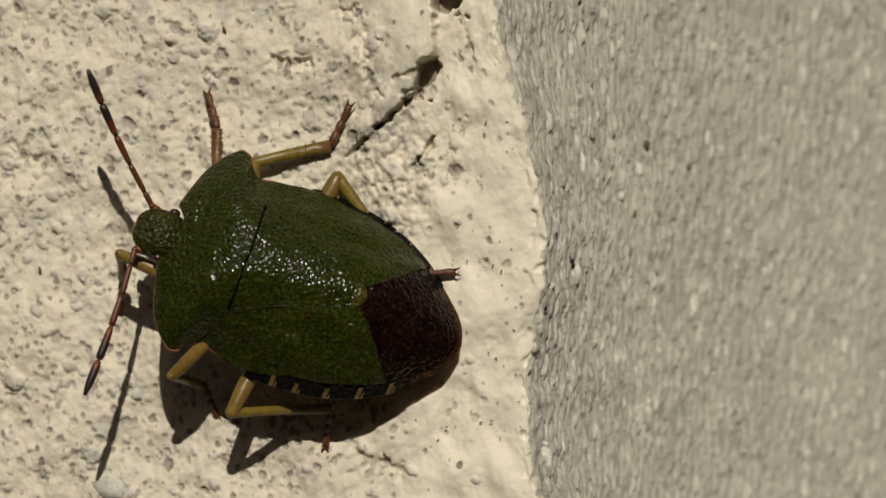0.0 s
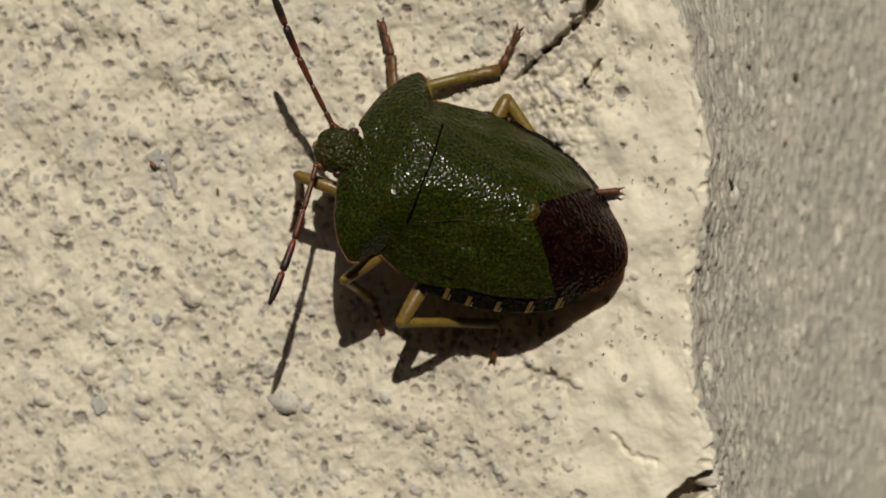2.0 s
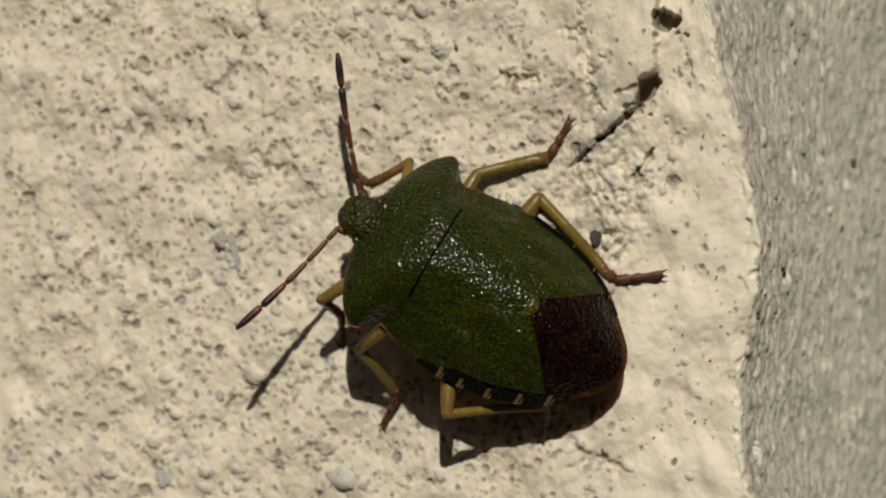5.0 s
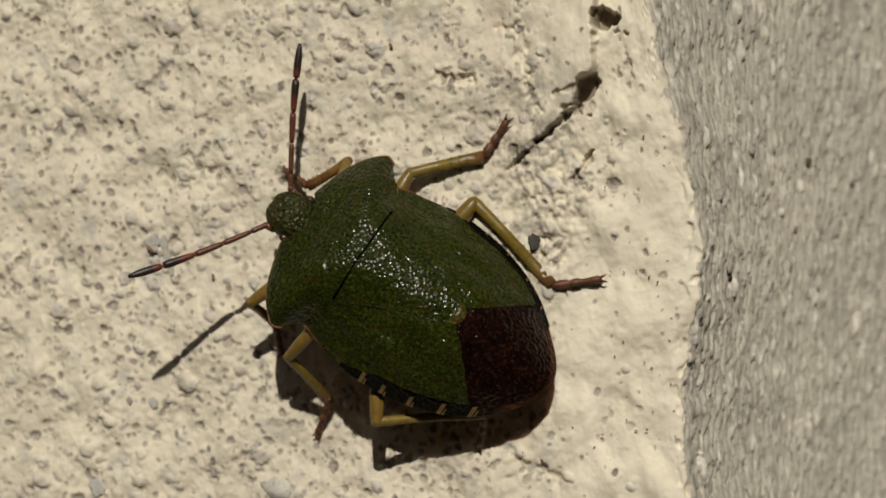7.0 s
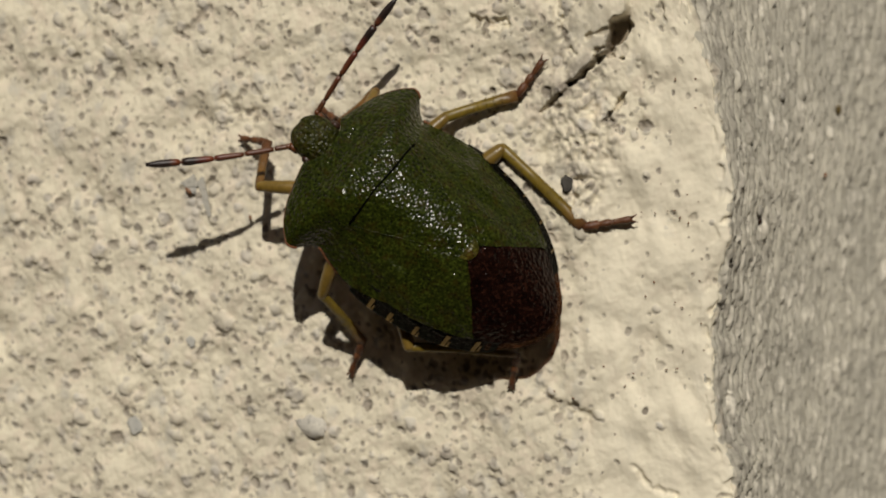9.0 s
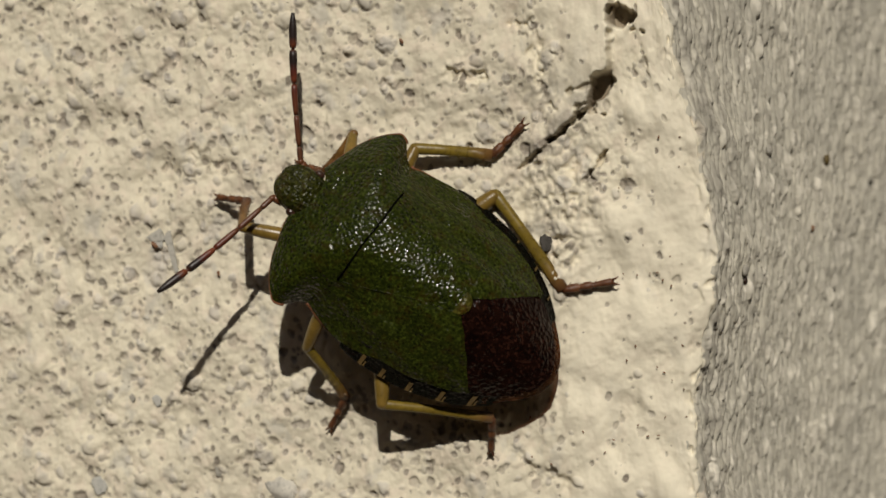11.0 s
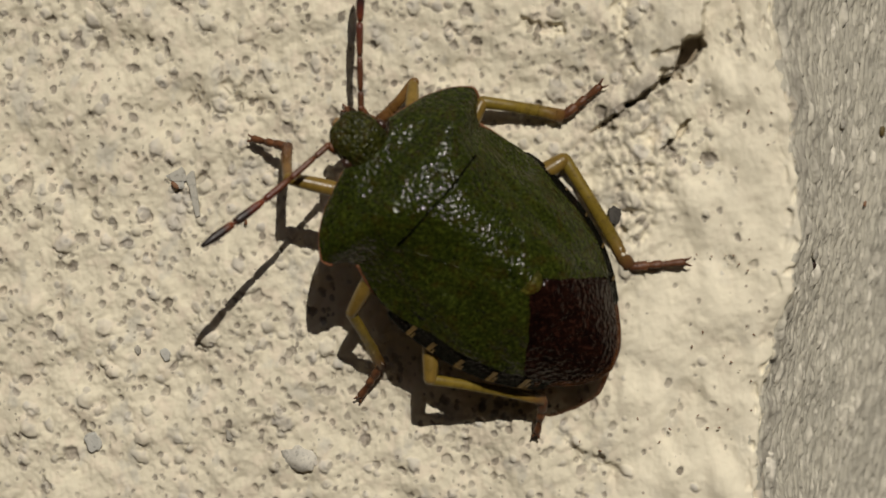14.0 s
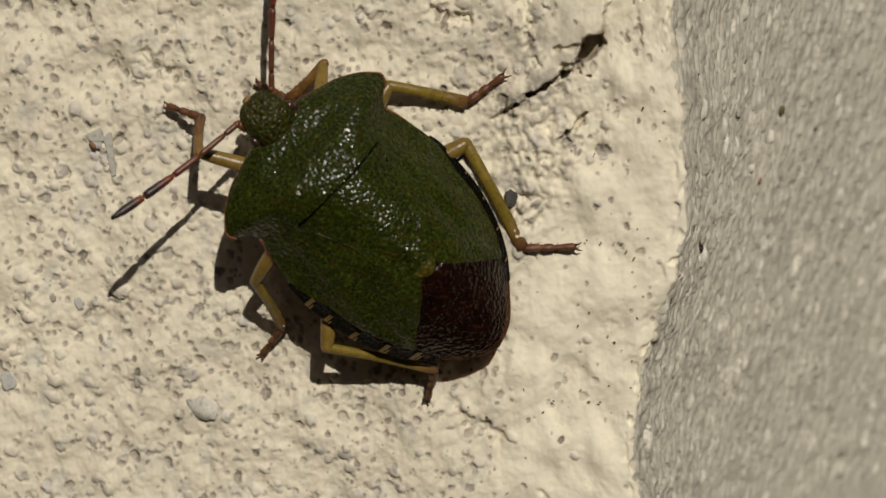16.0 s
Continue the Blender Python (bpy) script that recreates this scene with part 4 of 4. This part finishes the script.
def build_flecks():
    spots = [(0.914, 0.767, 0.009), (-0.049, -0.004, 0.013), (0.205, -0.105, 0.009), (1.40, -0.60, 0.006)]
    spots += [
              (1.783, -0.320, 0.0050), (1.752, -0.374, 0.0044), (1.862, -0.393, 0.0033), (1.888, -0.412, 0.0044), (1.917, -0.438, 0.0028), (1.959, -0.469, 0.0033), (1.923, -0.283, 0.0033), (1.952, -0.311, 0.0039),
              (1.893, -0.574, 0.0033), (1.970, -0.569, 0.0033), (1.707, -0.665, 0.0044), (1.832, -0.646, 0.0044), (1.871, -0.641, 0.0044), (1.796, -0.607, 0.0033), (1.596, -0.642, 0.0044), (1.676, -0.714, 0.0044),
              (1.406, -0.745, 0.0055), (1.480, -0.767, 0.0044), (1.861, -0.252, 0.0044), (1.856, 0.431, 0.0050), (1.931, 0.433, 0.0033), (1.931, 0.328, 0.0028), (1.915, 0.284, 0.0033), (1.917, 0.268, 0.0028),
              (1.716, 0.247, 0.0033), (1.662, 0.237, 0.0022), (1.878, -0.079, 0.0039), (1.909, -0.098, 0.0044), (1.727, 0.108, 0.0022), (1.749, 0.140, 0.0022), (1.806, 0.046, 0.0022), (1.903, 0.007, 0.0033),
              (1.945, -0.018, 0.0022), (1.786, -0.063, 0.0039), (1.736, -0.061, 0.0033), (1.858, -0.052, 0.0039), (1.832, -0.055, 0.0028),
    ]
    for k, (u, v, s) in enumerate(spots):
        fleck(u, v, s, k + 7)


build_flecks()


def side_spot(depth, up, size, mat, name, label, category, seed, flat=0.5):
    """A small thing on the side face, by its depth behind the corner and its height (cm)."""
    a = depth / -RIGHT_WAY[1]
    bm = bmesh.new()
    bmesh.ops.create_icosphere(bm, subdivisions=2, radius=1.0)
    for w in bm.verts:
        k = 1 + 0.4 * noise.noise(w.co * 1.7 + Vector((seed, 1, 2)))
        w.co = Vector((w.co.x * size * flat * k, w.co.y * size * k, w.co.z * size * 1.1 * k)) / 100
    ob = new(name, finish(bm, name))
    ob.data.materials.append(mat)
    e = float(edge_line(np.array(up))) * math.exp(-a / 0.45) + 0.55 * max(0.0, a - 1.0) ** 2 / (1 + max(0.0, a - 1.0)) + 0.006
    ob.matrix_world = pose((CORNER + e + RIGHT_WAY[0] * a) / 100, depth / 100, up / 100, 0, 0, math.degrees(math.atan2(RIGHT_WAY[0], -RIGHT_WAY[1])) * -1)
    return tagged(ob, label, category)


side_spot(1.09, 0.295, 0.022, BELLY, "fleck", "rust brown fleck of dirt on the grey side face", "dirt fleck", 3)
side_spot(0.97, 0.030, 0.012, FLECK, "fleck", "small brown fleck of dirt on the grey side face", "dirt fleck", 4)
side_spot(0.30, -0.070, 0.020, STONE, "pebble", "pale sand grain standing out of the side face", "pebble", 5)
side_spot(0.31, -0.110, 0.014, DARK, "black_speck", "black speck under a sand grain", "dirt fleck", 6)
side_spot(0.55, 0.36, 0.020, STONE, "pebble", "pale sand grain standing out of the side face", "pebble", 7)


# ---- how the bug and its limbs move ----
# seconds, across, up, off the wall (cm), heading, pitch, roll (degrees)
BODY = [(0.0, 1.223, -0.113, 0.262, 157.9, -11.5, 23.0), (2.2, 1.224, -0.115, 0.262, 157.3, -11.5, 23.0), (2.5, 1.211, -0.119, 0.262, 155.0, -11.5, 23.0),
        (2.8, 1.211, -0.141, 0.262, 153.4, -11.5, 23.0), (3.0, 1.213, -0.151, 0.262, 153.2, -11.5, 23.0), (3.5, 1.159, -0.156, 0.262, 163.6, -9.5, 22.0),
        (3.7, 1.136, -0.142, 0.262, 165.7, -9.0, 22.0), (5.0, 1.057, -0.120, 0.262, 149.5, -5.0, 23.0), (5.8, 1.037, -0.116, 0.262, 146.6, -5.0, 23.0),
        (8.0, 1.037, -0.116, 0.262, 146.6, -5.0, 23.0), (8.5, 0.945, -0.097, 0.262, 142.0, -5.0, 23.0), (8.7, 0.947, -0.101, 0.262, 141.1, -5.0, 23.0),
        (9.5, 1.005, -0.068, 0.262, 142.5, -5.4, 22.0), (10.8, 1.028, -0.053, 0.262, 143.2, -6.0, 21.5), (12.5, 1.027, -0.053, 0.262, 142.8, -6.0, 21.2),
        (14.0, 1.026, -0.053, 0.262, 141.8, -6.0, 21.0), (16.0, 1.026, -0.053, 0.262, 141.6, -6.0, 21.0)]

# feet: seconds, knee hint (across, up, off), ankle (across, up, off), toe (across, up)
FEET = {
    "R1": [(0.0, 0.901, 0.227, 0.08, 0.899, 0.415, 0.08, 0.851, 0.541), (2.6, 0.92, 0.24, 0.11, 0.898, 0.40, 0.08, 0.850, 0.53), (3.0, 0.991, 0.297, 0.23, 0.896, 0.364, 0.10, 0.850, 0.507),
           (3.2, 0.96, 0.28, 0.22, 0.88, 0.36, 0.11, 0.83, 0.50), (3.4, 0.77, 0.24, 0.16, 0.62, 0.25, 0.14, 0.51, 0.36), (3.5, 0.733, 0.232, 0.15, 0.571, 0.231, 0.08, 0.474, 0.341),
           (3.7, 0.733, 0.232, 0.15, 0.571, 0.231, 0.08, 0.474, 0.341), (4.4, 0.75, 0.30, 0.12, 0.58, 0.24, 0.12, 0.48, 0.325), (5.8, 0.757, 0.336, 0.083, 0.614, 0.248, 0.10, 0.491, 0.311),
           (8.0, 0.757, 0.336, 0.083, 0.614, 0.248, 0.10, 0.491, 0.311), (8.5, 0.72, 0.368, 0.078, 0.593, 0.262, 0.10, 0.50, 0.317), (10.8, 0.759, 0.431, 0.098, 0.649, 0.288, 0.10, 0.501, 0.320),
           (16.0, 0.759, 0.431, 0.098, 0.649, 0.288, 0.10, 0.501, 0.320)],
    "R2": [(0.0, 1.033, 0.288, 0.075, 1.295, 0.347, 0.006, 1.370, 0.496), (3.0, 1.033, 0.26, 0.075, 1.295, 0.347, 0.006, 1.365, 0.493), (3.5, 1.030, 0.227, 0.077, 1.291, 0.347, 0.006, 1.359, 0.490), (5.8, 0.993, 0.309, 0.074, 1.262, 0.348, 0.006, 1.354, 0.487),
           (8.7, 0.971, 0.296, 0.085, 1.263, 0.370, 0.006, 1.346, 0.481), (10.8, 1.002, 0.375, 0.082, 1.252, 0.356, 0.006, 1.376, 0.478), (16.0, 1.002, 0.375, 0.082, 1.252, 0.356, 0.006, 1.376, 0.478)],
    "R3": [(0.0, 1.330, 0.246, 0.020, 1.555, -0.112, 0.018, 1.752, -0.101), (3.7, 1.278, 0.208, 0.020, 1.545, -0.112, 0.018, 1.748, -0.106), (5.0, 1.240, 0.202, 0.020, 1.520, -0.115, 0.018, 1.706, -0.089),
           (8.0, 1.233, 0.197, 0.020, 1.518, -0.116, 0.018, 1.704, -0.088), (8.7, 1.206, 0.166, 0.020, 1.514, -0.117, 0.018, 1.700, -0.086), (10.8, 1.272, 0.217, 0.020, 1.517, -0.124, 0.018, 1.703, -0.088),
           (16.0, 1.272, 0.217, 0.020, 1.517, -0.124, 0.018, 1.703, -0.088)],
    "L1": [(0.0, 0.551, -0.003, 0.28, 0.547, -0.127, 0.10, 0.507, -0.244), (2.6, 0.55, -0.03, 0.28, 0.545, -0.13, 0.10, 0.50, -0.24), (2.9, 0.57, -0.16, 0.32, 0.52, -0.12, 0.18, 0.38, -0.19),
           (3.0, 0.585, -0.189, 0.33, 0.508, -0.135, 0.15, 0.362, -0.208), (3.5, 0.551, -0.26, 0.30, 0.502, -0.179, 0.10, 0.361, -0.204), (4.2, 0.53, -0.24, 0.29, 0.48, -0.20, 0.12, 0.36, -0.22),
           (5.2, 0.45, -0.18, 0.27, 0.475, -0.272, 0.08, 0.47, -0.36), (8.1, 0.44, -0.17, 0.27, 0.475, -0.272, 0.08, 0.47, -0.36), (8.4, 0.37, -0.12, 0.26, 0.38, -0.255, 0.09, 0.34, -0.31),
           (8.5, 0.355, -0.107, 0.25, 0.356, -0.23, 0.10, 0.31, -0.28), (8.6, 0.33, -0.04, 0.25, 0.30, 0.08, 0.16, 0.16, 0.08), (8.7, 0.307, -0.016, 0.20, 0.274, 0.205, 0.13, 0.105, 0.232),
           (9.2, 0.37, 0.07, 0.28, 0.335, 0.185, 0.10, 0.186, 0.190), (10.8, 0.406, 0.101, 0.297, 0.349, 0.178, 0.10, 0.186, 0.186), (16.0, 0.406, 0.101, 0.297, 0.349, 0.178, 0.10, 0.186, 0.186)],
    "L2": [(0.0, 0.800, -0.401, 0.42, 0.83, -0.520, 0.08, 0.86, -0.63), (3.7, 0.74, -0.42, 0.28, 0.81, -0.525, 0.08, 0.82, -0.64), (5.0, 0.591, -0.384, 0.25, 0.69, -0.565, 0.06, 0.618, -0.703),
           (8.7, 0.560, -0.395, 0.25, 0.668, -0.569, 0.06, 0.61, -0.702), (10.8, 0.622, -0.328, 0.255, 0.715, -0.545, 0.06, 0.638, -0.682), (16.0, 0.622, -0.328, 0.255, 0.715, -0.545, 0.06, 0.638, -0.682)],
    "L3": [(0.0, 1.009, -0.566, 0.320, 1.290, -0.598, 0.060, 1.263, -0.762), (3.7, 0.985, -0.600, 0.285, 1.288, -0.596, 0.085, 1.255, -0.752), (5.8, 0.915, -0.577, 0.298, 1.284, -0.590, 0.095, 1.238, -0.750),
           (8.7, 0.868, -0.556, 0.235, 1.283, -0.590, 0.095, 1.240, -0.748), (10.8, 0.912, -0.545, 0.270, 1.281, -0.587, 0.110, 1.255, -0.774), (16.0, 0.912, -0.545, 0.270, 1.281, -0.587, 0.110, 1.255, -0.774)],
}

# antenna tips: seconds, across, up, off the wall (cm)
TIPS = {
    "R": [(0.0, 0.540, 0.650, 0.466), (2.2, 0.540, 0.650, 0.466), (2.5, 0.609, 0.664, 0.360), (2.7, 0.708, 0.692, 0.290), (3.0, 0.750, 0.704, 0.260),
          (3.2, 0.535, 0.599, 0.330), (3.5, 0.320, 0.495, 0.400), (3.7, 0.320, 0.495, 0.400), (4.6, 0.478, 0.634, 0.320), (5.6, 0.635, 0.773, 0.240),
          (8.1, 0.635, 0.773, 0.240), (8.3, 0.637, 0.787, 0.240), (8.5, 0.640, 0.819, 0.240), (8.7, 0.904, 0.665, 0.300), (9.4, 0.778, 0.745, 0.292),
          (10.4, 0.590, 0.865, 0.280), (16.0, 0.590, 0.865, 0.280)],
    "L": [(0.0, 0.522, -0.482, 0.520), (2.2, 0.522, -0.482, 0.520), (2.5, 0.423, -0.414, 0.520), (2.7, 0.363, -0.391, 0.492), (3.0, 0.337, -0.381, 0.480),
          (3.3, 0.442, -0.548, 0.312), (3.5, 0.487, -0.620, 0.240), (3.7, 0.487, -0.620, 0.240), (4.6, 0.276, -0.339, 0.370), (5.6, 0.090, -0.050, 0.555),
          (8.1, 0.090, -0.050, 0.555), (8.5, -0.045, -0.003, 0.460), (8.7, -0.033, 0.186, 0.460), (9.4, 0.069, 0.037, 0.465), (10.4, 0.196, -0.092, 0.562),
          (16.0, 0.196, -0.092, 0.562)],
}
SOCKETS = {"R": Vector((3.68, -0.82, 1.92)), "L": Vector((3.68, 0.86, 1.92))}
PIVOT = Vector((-2.0, 0.0, 2.4))


def at(rows, t):
    """The values of a table at a time, easing from row to row."""
    for a, b in zip(rows, rows[1:]):
        if t <= b[0]:
            k = min(1.0, max(0.0, (t - a[0]) / (b[0] - a[0])))
            k = k * k * (3 - 2 * k)
            return [p + (q - p) * k for p, q in zip(a[1:], b[1:])]
    return list(rows[-1][1:])


WALL = Matrix(((1, 0, 0, 0), (0, 0, -1, 0), (0, 1, 0, 0), (0, 0, 0, 1)))  # across, up, off the wall -> world


def body_pose(t):
    u, v, n, yaw, pitch, roll = at(BODY, t)
    m = Matrix.Rotation(radians(yaw), 4, "Z") @ Matrix.Rotation(radians(pitch), 4, "Y") @ Matrix.Rotation(radians(roll), 4, "X")
    return WALL @ Matrix.Translation(Vector((u, v, n)) / 100) @ m @ Matrix.Translation(-PIVOT * MM)


def aim(p, q, up):
    """A pose at p (mm) whose x axis runs to q and whose z axis leans to up."""
    x = (q - p).normalized()
    z = (up - x * up.dot(x)).normalized()
    y = z.cross(x)
    m = Matrix((x, y, z)).transposed().to_4x4()
    return Matrix.Translation(p * MM) @ m


def motions():
    moving = [(2.2, 6.0), (8.0, 11.0)]
    ts = sorted({round(k * 0.1, 1) for a, b in moving for k in range(round(a * 10), round(b * 10) + 1)} | {0.0, 1.0, 7.0, 12.0, 12.5, 13.0, 13.5, 14.0, 15.0, 16.0})
    walk(bug, [(t, body_pose(t)) for t in ts])
    rows = {}
    for t in ts:
        inv = body_pose(t).inverted()

        def local(u, v, n):
            return inv @ (WALL @ (Vector((u, v, n)) / 100)) * 1000

        out = inv.to_3x3() @ (WALL.to_3x3() @ Vector((0, 0, 1)))
        for name, leg in LEGS.items():
            f = at(FEET[name], t)
            knee_hint, ankle, toe = local(*f[0:3]), local(*f[3:6]), local(f[6], f[7], 0.018)
            h, a, b = leg["hip"], leg["a"], leg["b"]
            d = ankle - h
            r = min(max(d.length, abs(a - b) + 0.05), a + b - 0.02)
            d.normalize()
            s = (a * a - b * b + r * r) / (2 * r)
            side = knee_hint - h
            side = (side - d * side.dot(d)).normalized()
            knee = h + d * s + side * math.sqrt(max(a * a - s * s, 0.0))
            end = knee + (ankle - knee).normalized() * b
            rows.setdefault(name + "thigh", []).append((t, aim(h, knee, out)))
            rows.setdefault(name + "shin", []).append((t, aim(knee, end, out)))
            rows.setdefault(name + "foot", []).append((t, aim(end, toe, out)))
        for name in antennae:
            rows.setdefault("ant" + name, []).append((t, aim(SOCKETS[name], local(*at(TIPS[name], t)), out)))
    for name, leg in LEGS.items():
        for p in ("thigh", "shin", "foot"):
            walk(leg[p], rows[name + p])
    for name, ob in antennae.items():
        walk(ob, rows["ant" + name])


motions()
